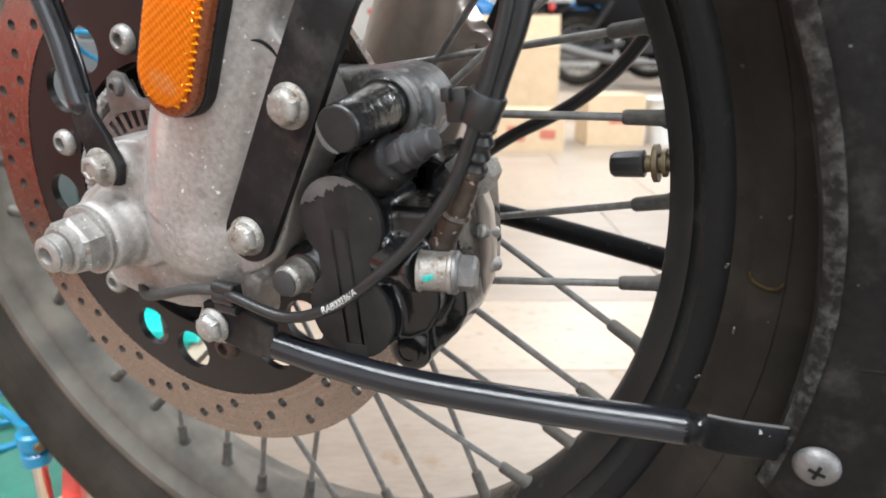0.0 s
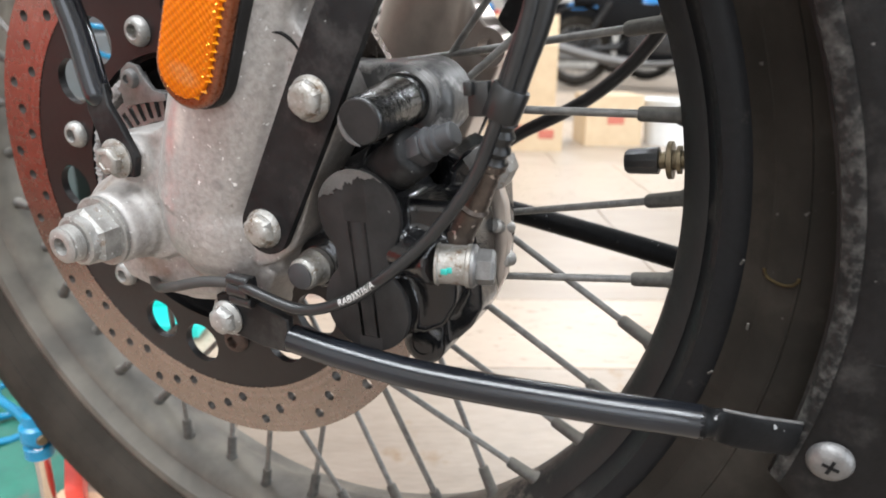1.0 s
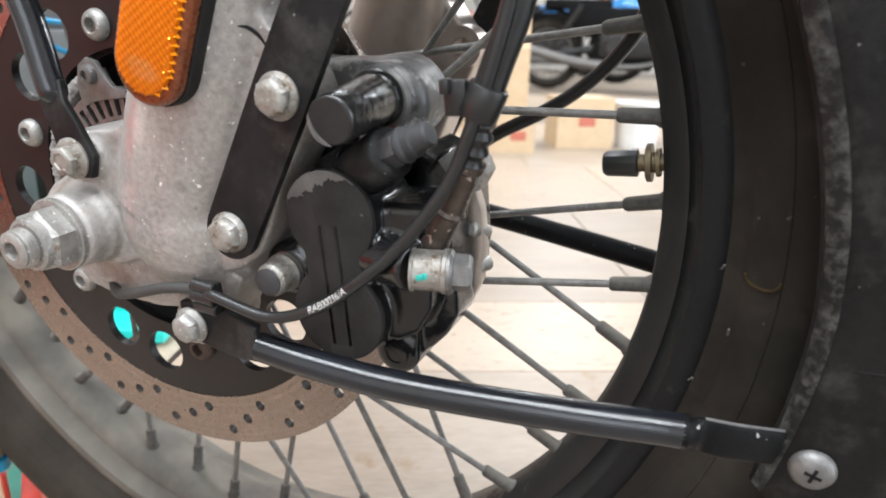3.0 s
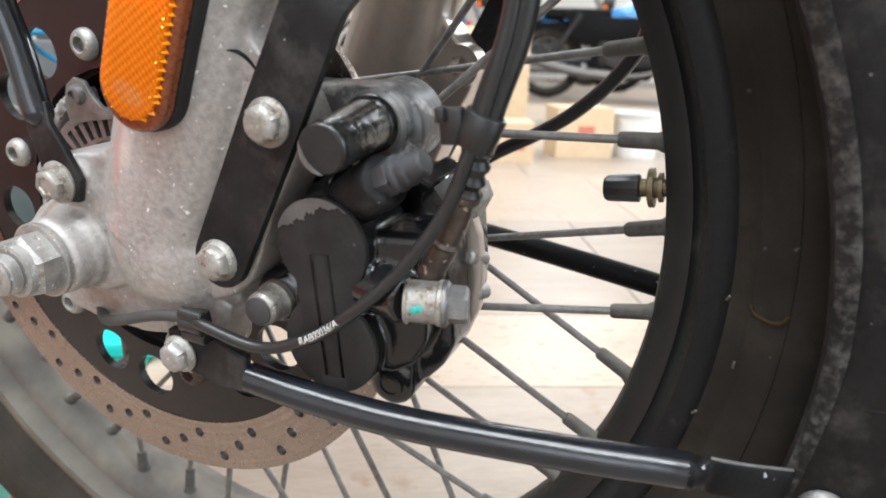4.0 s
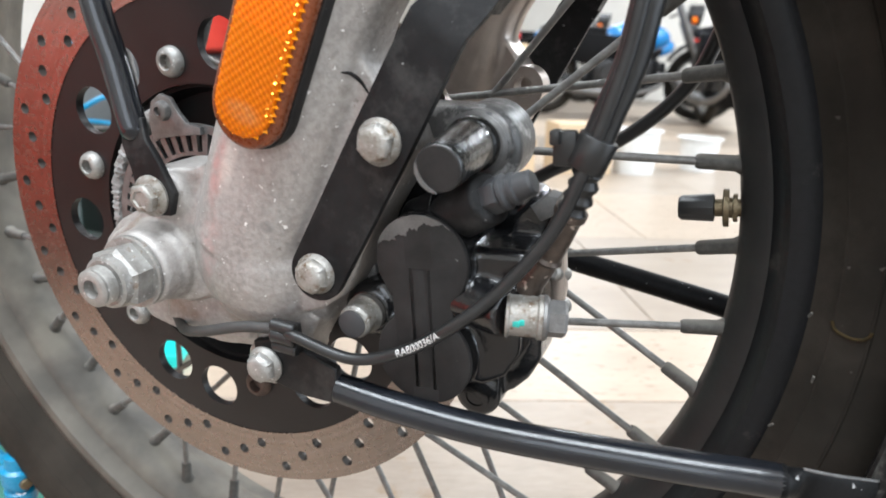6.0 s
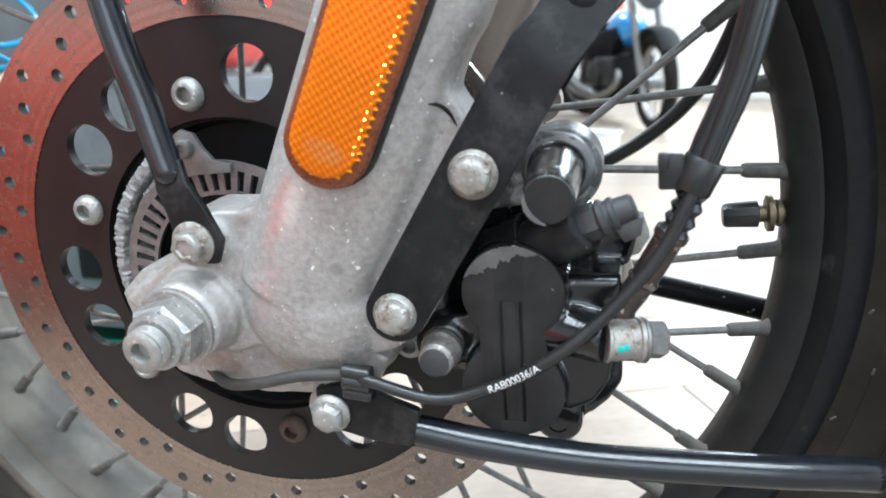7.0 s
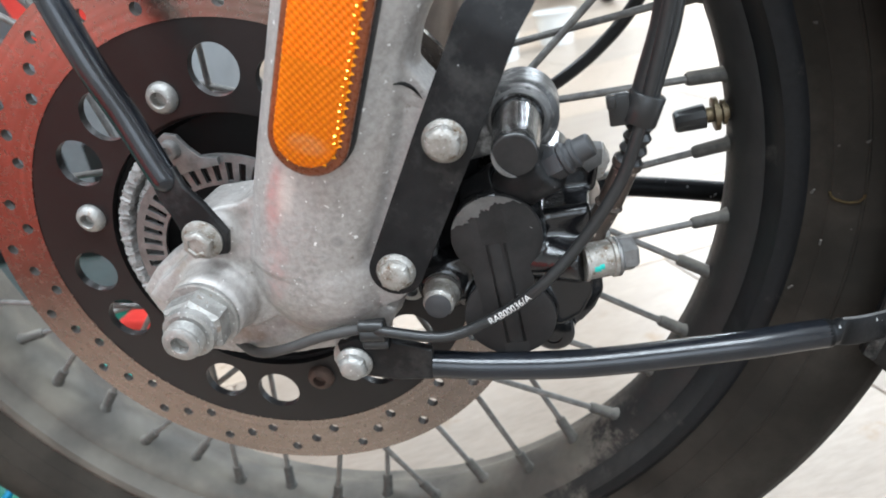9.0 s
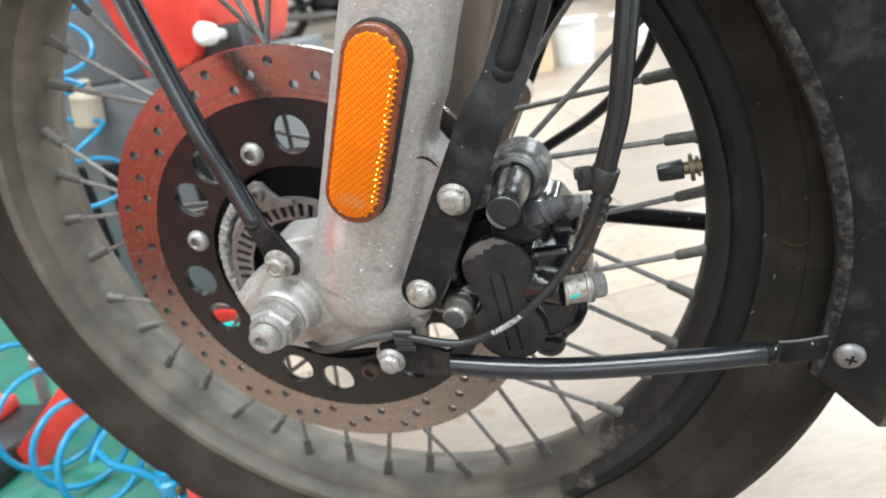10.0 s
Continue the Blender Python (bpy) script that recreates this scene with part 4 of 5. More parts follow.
# rear stay rods (near and far)
def rear_stay(sy):
    bm = bmesh.new()
    if sy > 0:
        pts, r = [(97, -102, -48.0), (125, -101, -53), (168, -100, -56.8), (230, -94, -59.6), (258, -88.5, -61.8), (270, -85.5, -63.4)], 0.0065
    else:
        pts, r = [(97, -98, -42), (130, -96, -48), (180, -92, -57), (232, -88, -67), (270, -83, -74)], 0.0070
    tube = spline([mm(x, sy * y, z) for x, y, z in pts], 10)
    sweep(bm, tube, r, 28)
    rodob = part("rear_stay", bm, M_TUBE if sy > 0 else M_TAB, moto, "glossy black tube stay to the mudguard" if sy > 0 else "black stay on the far side of the wheel")
    # the end is pressed flat, wide and thin
    ex, ey, ez = pts[-1]
    line = spline([mm(ex - 1.5, sy * (ey - 0.4), ez + 0.2), mm(ex + 4, sy * (ey + 0.9), ez - 0.4), mm(ex + 10, sy * (ey + 2.2), ez - 2.0), mm(ex + 18, sy * (ey + 7), ez - 5.5), mm(ex + 32, sy * (ey + 18.5), ez - 12.5)], 8)
    bm = bmesh.new()
    rings, tops = [], []
    for i, p in enumerate(line):
        t = (line[min(i + 1, len(line) - 1)] - line[max(i - 1, 0)]).normalized()
        u = (Vector((0, 0, 1)) - t * t.z).normalized()
        v = t.cross(u)
        f = min(1.0, max(0.0, (i - 5) / 9))
        f = f * f * (3 - 2 * f)
        dent = 0.0009 * math.sin(math.pi * min(1, max(0, (i - 3) / 6)))
        wide, thin = r - dent + f * 0.0006, r - dent - f * (r - 0.0013)
        if i > 9:
            tops.append((p + u * wide,))
        rings.append([bm.verts.new(p + u * (wide * math.cos(a)) + v * (thin * math.sin(a))) for a in (2 * math.pi * k / 24 for k in range(24))])
    for A, B in zip(rings, rings[1:]):
        for k in range(24):
            bm.faces.new((A[k], A[(k + 1) % 24], B[(k + 1) % 24], B[k]))
    bm.faces.new(rings[0])
    bm.faces.new(rings[-1])
    end = part("stay_end", bm, M_TAB, rodob, "hammered flat tube end", angle=60)
    if sy > 0:
        # added wire that imitates the gloss highlight along the upper edge
        bm = bmesh.new()
        sweep(bm, [ring[0].copy() for ring in tops], 0.0006, 8)
        part("edge_highlight", bm, M_STEEL_DULL, end, "thin steel wire drawn as the upper edge's highlight")
    bm = bmesh.new()
    flat_bar(bm, [((52, sy * -100, -33), (52, sy * -100, -51)), ((62, sy * -100, -31), (60, sy * -100, -53)), ((80, sy * -102, -33), (78, sy * -102, -56)), ((99, sy * -106, -37), (97, sy * -106, -54))], sy * 4.5)
    pl = part("stay_plate", bm, M_BLACK_WORN, rodob, "flat black stay lug", angle=35)
    bv = pl.modifiers.new("edge", "BEVEL")
    bv.width, bv.segments = 0.001, 2
    hexbolt("stay_bolt", (58.5, sy * -101, -43.5), (0, -sy, 0), rodob, M_ZINC, 12.6, 6, 8.8, 0, "weathered flange bolt", True, 0.5)
    return rodob


rear_stay(1)
rear_stay(-1)

# mudguard: a shell round the rear of the tyre, its edge drawn in towards the top
def draw_in(deg):
    return -min(10.0, 0.34 * max(0.0, deg + 4.0))


bm = bmesh.new()
sec = [(312, -58.5), (311, -61.5), (314, -63.5), (322, -63.8), (340, -63), (358, -59), (369, -48), (375, -28), (377, 0)]
sec = sec + [(r, -y) for r, y in sec[-2::-1]]
rows = []
STEPS = 60
for i in range(STEPS + 1):
    s = i / STEPS
    row = []
    for r, y in sec:
        low = -18.0 - (r - 312) / (368 - 312) * 6.3
        a = radians(low + (112 - low) * s)
        r = r + draw_in(math.degrees(a)) * (377 - r) / 65
        row.append(bm.verts.new(mm(r * math.cos(a), y, r * math.sin(a))))
    rows.append(row)
for A, B in zip(rows, rows[1:]):
    for k in range(len(A) - 1):
        bm.faces.new((A[k], A[k + 1], B[k + 1], B[k]))
guard = part("mudguard", bm, M_FENDER, moto, "dusty black plastic mudguard")
so = guard.modifiers.new("thick", "SOLIDIFY")
so.thickness, so.offset = 0.0025, 1
bm = bmesh.new()
lip = []
for i in range(79):
    a = radians(-18 + i)
    wide = 6.8 - 3.0 * max(0, (20 - i) / 20)
    din = draw_in(-18 + i)
    lip.append([bm.verts.new(mm(r * math.cos(a), y, r * math.sin(a))) for r, y in ((309.0 + din, -61.0), (310 + din, -64.2), (310 + din + wide * 0.6, -66.6), (310 + din + wide, -66.8), (310 + din + wide, -64.5))])
for A, B in zip(lip, lip[1:]):
    for q in range(5):
        bm.faces.new((A[q], A[(q + 1) % 5], B[(q + 1) % 5], B[q]))
bm.faces.new(lip[0])
bm.faces.new(lip[-1])
part("mudguard_lip", bm, M_LIP, guard, "scuffed grey mudguard edge")
bm = bmesh.new()
c = mm(314, -66.6, -82.5)
lathe(bm, c, -Y, [(0, 0.0082), (0.001, 0.0082), (0.0032, 0.0068), (0.0044, 0.0045), (0.0048, 0)], 28)
screw = part("mudguard_screw", bm, M_STEEL_DULL, guard, "dull cross-head screw")
for t in (20, 110):
    bm = bmesh.new()
    box(bm, (-0.0030, -0.0050, -0.0006), (0.0030, -0.0040, 0.0006))
    bmesh.ops.transform(bm, matrix=Matrix.Translation(c) @ Matrix.Rotation(radians(t), 4, "Y"), verts=bm.verts)
    part("screw_slot", bm, M_DARK, screw, "", False)

# ---- caliper ----
bm = bmesh.new()


def peanut(lo, hi):
    """The outline of two merged discs, kept between x = lo and hi."""
    pts = []
    for k in range(120):
        a = 2 * math.pi * k / 120
        c, s = math.cos(a), math.sin(a)
        f = 0
        for i in range(400):
            t = i * 0.15
            x, z = 137 + t * c, -9 + t * s
            if (x - 137.5) ** 2 + (z - 11.5) ** 2 < 19.5 ** 2 or (x - 136) ** 2 + (z + 29.5) ** 2 < 20.5 ** 2 or abs(x - 137) < 13 and abs(z + 9) < 18:
                f = t
        pts.append((137 + f * c, -9 + f * s))
    return [(min(max(x, lo), hi), z) for x, z in pts]


prism(bm, peanut(0, 999), -96.6, -64)
body = part("caliper", bm, M_CALIPER, moto, "black two-piston brake caliper with worn paint")
bm = bmesh.new()
bm.from_mesh(body.data)
prism(bm, [(138, -42), (158, -43), (167, -38), (173, -28), (174, -18), (172, -11), (152, -9), (138, -12)], -89, -68)
prism(bm, [(138, -55), (157, -56), (166, -52), (173, -45), (178, -36), (178, -20), (177, 4), (172, 11), (150, 12), (138, 12)], -74, -52)
prism(bm, [(150, -48), (165, -45), (172, -34), (174, -20), (174, 12), (168, 24), (156, 30), (152, 10), (152, -20)], -56, -18)
prism(bm, [(118, -48), (158, -50), (166, -44), (173, -20), (173, 12), (166, 26), (120, 30)], -47, -18)
rod(bm, mm(146, -87, -5), mm(172, -96, -6), 0.0095, 32)
rod(bm, mm(150, -84, -4), mm(164, -92.5, -5.5), 0.0120, 32, r2=0.0098)
ball(bm, (151, -88, -1.5), (13, 8, 9))
rod(bm, mm(128, -76, 20), mm(144, -81, 28), 0.0115, 28)
rod(bm, mm(152, -82, -53), mm(152, -50, -53), 0.0102, 28, bev=0.0015)
prism(bm, [(138, -40), (162, -40), (162, -52), (144, -56)], -80, -52)
rod(bm, mm(106, -88, -17), mm(106, -66, -17), 0.0122, 32, bev=0.0025)
prism(bm, [(97, -12), (101, -29), (124, -29), (128, -2), (108, -4)], -85, -68)
rod(bm, mm(138, -86.0, 12.0), mm(177, -86.0, 12.4), 0.0044, 32)
prism(bm, [(138, -12), (175, -11), (177, 12.2), (138, 12)], -90.3, -66)
prism(bm, [(138, 4), (177, 4), (177, 16.6), (138, 16.3)], -86.2, -62)
prism(bm, [(164, 10), (180, 14), (184, 30), (174, 33), (166, 25)], -70, -56)
bm.to_mesh(body.data)
bm.free()
cast(body, 0.0011, 8)
# raised faces of the piston bores, parted by an upright channel
for lo, hi in ((0, 132.8), (140.5, 999)):
    bm = bmesh.new()
    out = peanut(lo, hi)
    keep = []
    for p in out:
        if not keep or (abs(p[0] - keep[-1][0]) + abs(p[1] - keep[-1][1])) > 0.05:
            keep.append(p)
    prism(bm, keep, -98, -95, 0.7)
    if lo:
        for z0, z1 in ((9, 29.6), (-48.6, -43)):
            prism(bm, [(130.8, z0), (142.2, z0), (142.2, z1), (130.8, z1)], -98.03, -95)
        prism(bm, [(133.15, -43), (138.5, -43), (138.5, 9.5), (133.15, 9.5)], -97.85, -95, 0.3)
        prism(bm, [(138.2, -43), (141.2, -43), (141.2, 9.5), (138.2, 9.5)], -97.8, -95)
    part("bore_face", bm, M_CAP, body, "matt black cover face", angle=30)
# paint chipped off the upper cover's edge
bm = bmesh.new()
chip = []
CHIPS = 54
for k in range(CHIPS):
    a = radians(48 + 112 * k / (CHIPS - 1))
    chip.append((137.5 + 19.3 * math.cos(a), 11.5 + 19.3 * math.sin(a)))
for k in range(CHIPS):
    f = 1 - k / (CHIPS - 1)
    a = radians(48 + 112 * f)
    r = 19.3 - 6.2 * math.sin(math.pi * f ** 1.5) ** 0.8
    if 0 < k < CHIPS - 1:
        r += 0.7 * math.sin(k * 0.55) + 0.4 * math.sin(k * 1.7 + 1) + random.uniform(-0.35, 0.35)
    r = min(r, 19.25)
    chip.append((137.5 + r * math.cos(a), 11.5 + r * math.sin(a)))
prism(bm, chip, -98.35, -97.6)
part("paint_chip", bm, M_CHIP, body, "bare metal where paint chipped off", False)
# slide pin boot and its bracket lug
bm = bmesh.new()
p, q = mm(153, -112, 52), mm(153, -60, 56)
d = (q - p).normalized()
L = (q - p).length
lathe(bm, p, d, [(0, 0.0080), (0.0005, 0.0086), (0.0015, 0.0089), (0.010, 0.0092), (0.020, 0.0097), (0.030, 0.0099), (0.031, 0.0108), (0.034, 0.0110), (L, 0.0110)], 40)
boot = part("slide_pin", bm, M_PIN, body, "rippled black slide-pin sleeve with chipped rim")
bm = bmesh.new()
crescent = []
for k in range(33):
    a = radians(160 + 105 * k / 32)
    n_ = Vector((math.cos(a), 0, math.sin(a)))
    wide = 0.0017 * math.sin(math.pi * k / 32) ** 0.6
    crescent.append([bm.verts.new(p - d * h + n_ * r) for h, r in ((0.0008, 0.0086 - wide), (0.0008, 0.0086), (-0.0012, 0.0090), (0.0002, 0.0086 - wide))])
for A, B in zip(crescent, crescent[1:]):
    for q in range(4):
        bm.faces.new((A[q], A[(q + 1) % 4], B[(q + 1) % 4], B[q]))
bm.faces.new(crescent[0])
bm.faces.new(crescent[-1])
part("worn_rim", bm, M_CHIP, boot, "bare metal crescent on the rim")
bm = bmesh.new()
lathe(bm, p - d * 0.0006, d, [(0, 0), (0, 0.0081), (0.0003, 0.0084), (0.002, 0.0084)], 36)
part("pin_face", bm, M_CAP, boot, "matt black end face")
bm = bmesh.new()
rod(bm, mm(153, -72, 51.5), mm(153, -46, 52), 0.0168, 40, bev=0.003)
prism(bm, [(112, 56), (120, 70), (146, 68.5), (160, 66), (168, 52), (158, 39), (140, 40), (118, 37)], -76, -60)
prism(bm, [(96, 16), (110, 58), (118, 58), (106, 8), (103, -18), (96, -22)], -76, -62)
brkt = part("caliper_bracket", bm, M_BRACKET, moto, "black cast caliper bracket with rubbed edges")
cast(brkt, 0.0012, 6)
# this arm of the bracket is near black to paint its shade
bm = bmesh.new()
prism(bm, [(100, 14), (112, 56), (136, 52), (124, 8), (114, -14), (102, -18)], -68, -58, 1.0)
part("bracket_arm", bm, M_MATTBLACK, brkt, "bracket arm coloured near black for the shade there")
bm = bmesh.new()
lathe(bm, mm(153, -71, 54), -d, [(0, 0.0138), (0.003, 0.0138), (0.004, 0.0128), (0.0055, 0.0133), (0.007, 0.0120)], 36)
part("pin_boot", bm, M_STEEL_DULL, brkt, "dull grey pin collar")
# lower pin
bm = bmesh.new()
lathe(bm, mm(106, -86, -17), -Y, [(0, 0.0086), (0.005, 0.0086), (0.006, 0.0078), (0.0075, 0.0074), (0.013, 0.0072), (0.0145, 0.0064), (0.0148, 0.0052), (0.0152, 0.0050), (0.0152, 0)], 32)
lower = part("lower_pin", bm, M_OLDBOLT, body, "grimy round pin end with brown stains", angle=25)
bm = bmesh.new()
lathe(bm, mm(106, -101.1, -17), -Y, [(0, 0.0060), (0.0006, 0.0060), (0.0008, 0.0056), (0.0008, 0)], 32)
part("pin_face", bm, M_CAPRUBBER, lower, "dark grey end face")
# bleed screw in its boss
bm = bmesh.new()
rod(bm, mm(132, -78, 18.5), mm(164.5, -92, 37.8), 0.0102, 36, bev=0.0016)
part("bleed_boss", bm, M_BLACK_WORN, body, "satin black boss of the bleed screw", angle=50)
bm = bmesh.new()
p, q = mm(158, -92, 35), mm(181, -92.5, 44.5)
d = (q - p).normalized()
p = p + d * 0.0065
lathe(bm, p, d, [(-0.003, 0.0060), (0.0, 0.0064), (0.0008, 0.0068), (0.0045, 0.0068), (0.005, 0.0062)], 6, 0.2)
lathe(bm, p, d, [(0.005, 0.0058), (0.0060, 0.0068), (0.0074, 0.0068), (0.0082, 0.0056), (0.0096, 0.0056), (0.0100, 0.0061), (0.0114, 0.0061), (0.012, 0.0051), (0.0176, 0.0048), (0.0184, 0.0040), (0.0186, 0.0020), (0.0186, 0)], 28)
part("bleed_screw_cap", bm, M_CAPRUBBER, body, "dusty black rubber bleed cap", angle=30)
# banjo joint
bm = bmesh.new()
p, q = mm(171, -96.5, -6), mm(192, -90.5, -8)
d = (q - p).normalized()
lathe(bm, p, d, [(0, 0.0082), (0.001, 0.0086), (0.0015, 0.0078), (0.0115, 0.0078), (0.012, 0.0085), (0.0135, 0.0085), (0.014, 0.0075)], 36)
banjo = part("banjo_union", bm, M_OLDBOLT, body, "zinc-plated banjo union")
bm = bmesh.new()
lathe(bm, p + d * 0.0137, d, [(0, 0.0086), (0.0012, 0.0086), (0.0022, 0.0076)], 36)
lathe(bm, p + d * 0.0155, d, [(0, 0.0072), (0.0060, 0.0072), (0.0072, 0.0062), (0.0072, 0.0044), (0.0066, 0.0040), (0.0066, 0)], 6, 0.35)
part("banjo_bolt", bm, M_STEEL_DULL, banjo, "grey hexagonal banjo bolt", angle=25)
bm = bmesh.new()
for s0, w, dz in ((0.003, 0.0050, 0.0), (0.0055, 0.0035, 0.0007)):
    c = p + d * (s0 + 0.002)
    box(bm, c + Vector((-w / 2, -0.0081, -0.0012 + dz)), c + Vector((w / 2, -0.0072, 0.0012 + dz)), 0.0003)
part("paint_mark", bm, M_TEAL, banjo, "teal paint mark")
# lower round lug recess and bright pad plate
bm = bmesh.new()
lathe(bm, mm(152, -82.4, -53), -Y, [(0, 0.0058), (0.0006, 0.0058), (0.0006, 0.0042), (-0.001, 0.0040), (-0.001, 0)], 24)
part("lug_plug", bm, M_CALIPER, body)
bm = bmesh.new()
prism(bm, [(170, 26), (177, 22), (182, 4), (182.5, -14), (180, -30), (173, -44), (168, -44), (175, -24), (176.5, -8), (175.5, 6), (172, 18)], -51, -44, 0.6)
part("pad_plate", bm, M_ALLOY_FAR, body, "bare steel brake-pad edge")
bm = bmesh.new()
prism(bm, [(174, 28), (186, 27), (188, 21), (184, 14), (179, 12), (176, 17)], -58, -46, 1.2)
rod(bm, mm(178, -54, -4), mm(181, -42, -9), 0.0032, 18, bev=0.001)
rod(bm, mm(178.5, -50, -22), mm(181.5, -43, -23), 0.0036, 18, bev=0.001)
part("pad_spring", bm, M_ZINC, body, "shiny pad spring ends")
bm = bmesh.new()
prism(bm, [(174, 30), (181, 35), (185, 34), (184, 27), (178, 24)], -74, -64, 1.0)
part("retaining_clip", bm, M_CHIP, body, "bare steel retaining clip")

# ---- hoses ----
bm = bmesh.new()
hose_path = [mm(199, -92, 50), mm(205, -90, 66), mm(212, -88, 84), mm(217, -87, 106), mm(223, -83, 134), mm(230, -78, 170), mm(238, -72, 230), mm(240, -70, 300)]
sweep(bm, spline(hose_path, 8), 0.0055, 20)
hose = part("brake_hose", bm, M_HOSE, moto, "black rubber brake hose")
bm = bmesh.new()
low = spline([mm(201, -92, 54), mm(197.5, -91.5, 42), mm(191.5, -90, 29), mm(184, -88, 14), mm(176, -86, 1)], 12)


cut = len(low) * 2 // 5
sweep(bm, low[:cut + 1], lambda f: 0.0049 + 0.0007 * math.sin(f * 26), 18)
part("hose_sleeve", bm, M_HOSE, hose, "ribbed black rubber sleeve")


def crimp(f):
    if f < 0.07 or 0.52 < f < 0.58:
        return 0.0061
    return 0.0052 if f < 0.9 else 0.0058


bm = bmesh.new()
sweep(bm, low[cut:], crimp, 20)
part("hose_crimp", bm, M_COPPER, hose, "tarnished copper crimp fitting", angle=30)
bm = bmesh.new()
cab = [mm(74, -104, -24), mm(82, -107, -24), mm(107, -105, -31), mm(131, -104, -24), mm(153, -106, -9.5), mm(172, -102, 7), mm(189, -99, 28), mm(198, -97.5, 47), mm(203, -96, 60), mm(211, -94, 84), mm(216, -93, 106), mm(222, -89, 134), mm(229, -84, 170), mm(236, -78, 230)]
cable_path = spline(cab, 10)
sweep(bm, cable_path, 0.0025, 14)
cable = part("sensor_cable", bm, M_HOSE, moto, "thin black sensor cable with white print")
bm = bmesh.new()
sweep(bm, spline([mm(74, -104, -24), mm(66, -101, -25), mm(48, -102, -26), mm(25, -101, -32), mm(6, -94, -37), mm(-8, -84, -36)], 8), 0.0026, 14)
part("cable_tail", bm, M_CABLE_OLD, cable, "dust-covered cable end")
# clip that ties hose and cable
bm = bmesh.new()
d = Vector((0.42, 0.06, 0.9)).normalized()
c = mm(201, -93, 55)
_, u, v = axes(d)
path = []
lathe(bm, c - d * 0.007, d, [(0.0015, 0.0066), (0.002, 0.0069), (0.0125, 0.0069), (0.013, 0.0066)], 24)
box(bm, c + Vector((-0.0125, -0.004, -0.004)), c + Vector((-0.0045, 0.0005, 0.008)), 0.0008)
box(bm, c + Vector((-0.0130, -0.0065, 0.0035)), c + Vector((-0.0095, -0.001, 0.0085)), 0.0008)
part("hose_clip", bm, M_HOSE, hose, "black plastic hose clip")
# clip that holds the cable on the leg
bm = bmesh.new()
for dz, hw in ((0, 1.0), (4.5, 0.8), (-5, 0.8)):
    rod(bm, mm(68, -105, -25 + dz), mm(80, -105, -26.5 + dz), 0.0036 * hw, 14, bev=0.0006)
box(bm, mm(67.5, -104, -33), mm(80, -100, -20), 0.001)
part("cable_clip", bm, M_HOSE, cable, "black plastic cable clip")


# print on the cable
def printed(text, start, length, height):
    fc = bpy.data.curves.new("printed_code", "FONT")
    fc.body, fc.size = text, 1.0
    tmp = bpy.data.objects.new("printed_code", fc)
    scene.collection.objects.link(tmp)
    dg = bpy.context.evaluated_depsgraph_get()
    dg.update()
    me = bpy.data.meshes.new_from_object(tmp.evaluated_get(dg))
    bpy.data.objects.remove(tmp)
    tb = bmesh.new()
    tb.from_mesh(me)
    bmesh.ops.triangulate(tb, faces=tb.faces)
    for _ in range(3):
        bmesh.ops.subdivide_edges(tb, edges=[e for e in tb.edges if e.calc_length() > 0.16], cuts=1)
        bmesh.ops.triangulate(tb, faces=tb.faces)
    tb.to_mesh(me)
    tb.free()
    xs = [v.co.x for v in me.vertices]
    x0, x1 = min(xs), max(xs)
    arc = [0.0]
    for a, b in zip(cable_path, cable_path[1:]):
        arc.append(arc[-1] + (b - a).length)
    for v in me.vertices:
        s = start + (v.co.x - x0) / (x1 - x0) * length
        i = max(k for k in range(len(arc) - 1) if arc[k] <= s)
        f = (s - arc[i]) / (arc[i + 1] - arc[i])
        p = cable_path[i].lerp(cable_path[i + 1], f)
        t = (cable_path[i + 1] - cable_path[i]).normalized()
        side = t.cross(Y).normalized()
        if side.z < 0:
            side = -side
        w = (v.co.y / 0.7 - 0.5) * height
        ang = w / 0.0026 + 0.3
        out = -Y + t * t.dot(Y)
        out.normalize()
        v.co = p + (out * math.cos(ang) + side * math.sin(ang)) * 0.00266
    me.materials.append(M_INK)
    ob = new("printed_code", me)
    ob.parent = cable
    return ob


printed("RAB00036/A", 0.0575, 0.0235, 0.0030)

# far-side cable
bm = bmesh.new()
sweep(bm, spline([mm(118, 92, -6), mm(140, 92, 7), mm(168, 92, 20), mm(190, 92, 33), mm(212, 91, 52), mm(228, 88, 76), mm(245, 80, 130), mm(255, 75, 220)], 8), 0.0042, 14)
part("far_cable", bm, M_HOSE, moto, "thick black cable on the far side")

# pale rubber nibs on the sidewall
for sx, sz, ang, ln in ((277.5, -17, 62, 2.6), (268.5, -69, 48, 2.8), (281.5, -45, 84, 3.4)):
    bm = bmesh.new()
    rr = math.hypot(sx, sz)
    yy = -38.6 if rr > 276 else -36.5
    dv = Vector((math.cos(radians(ang)), 0, math.sin(radians(ang)))) * (ln / 2000)
    rod(bm, mm(sx, yy, sz) - dv, mm(sx, yy - 0.8, sz) + dv, 0.00055, 8, bev=0.0002)
    part("rubber_nib", bm, M_NIPPLE, tyre, "pale scuffed rubber nib")
bm = bmesh.new()
box(bm, mm(317, -66.2, -41.2), mm(345, -64.0, -40.0), 0.0003)
part("slit", bm, M_DARK, guard, "narrow slit in the side")

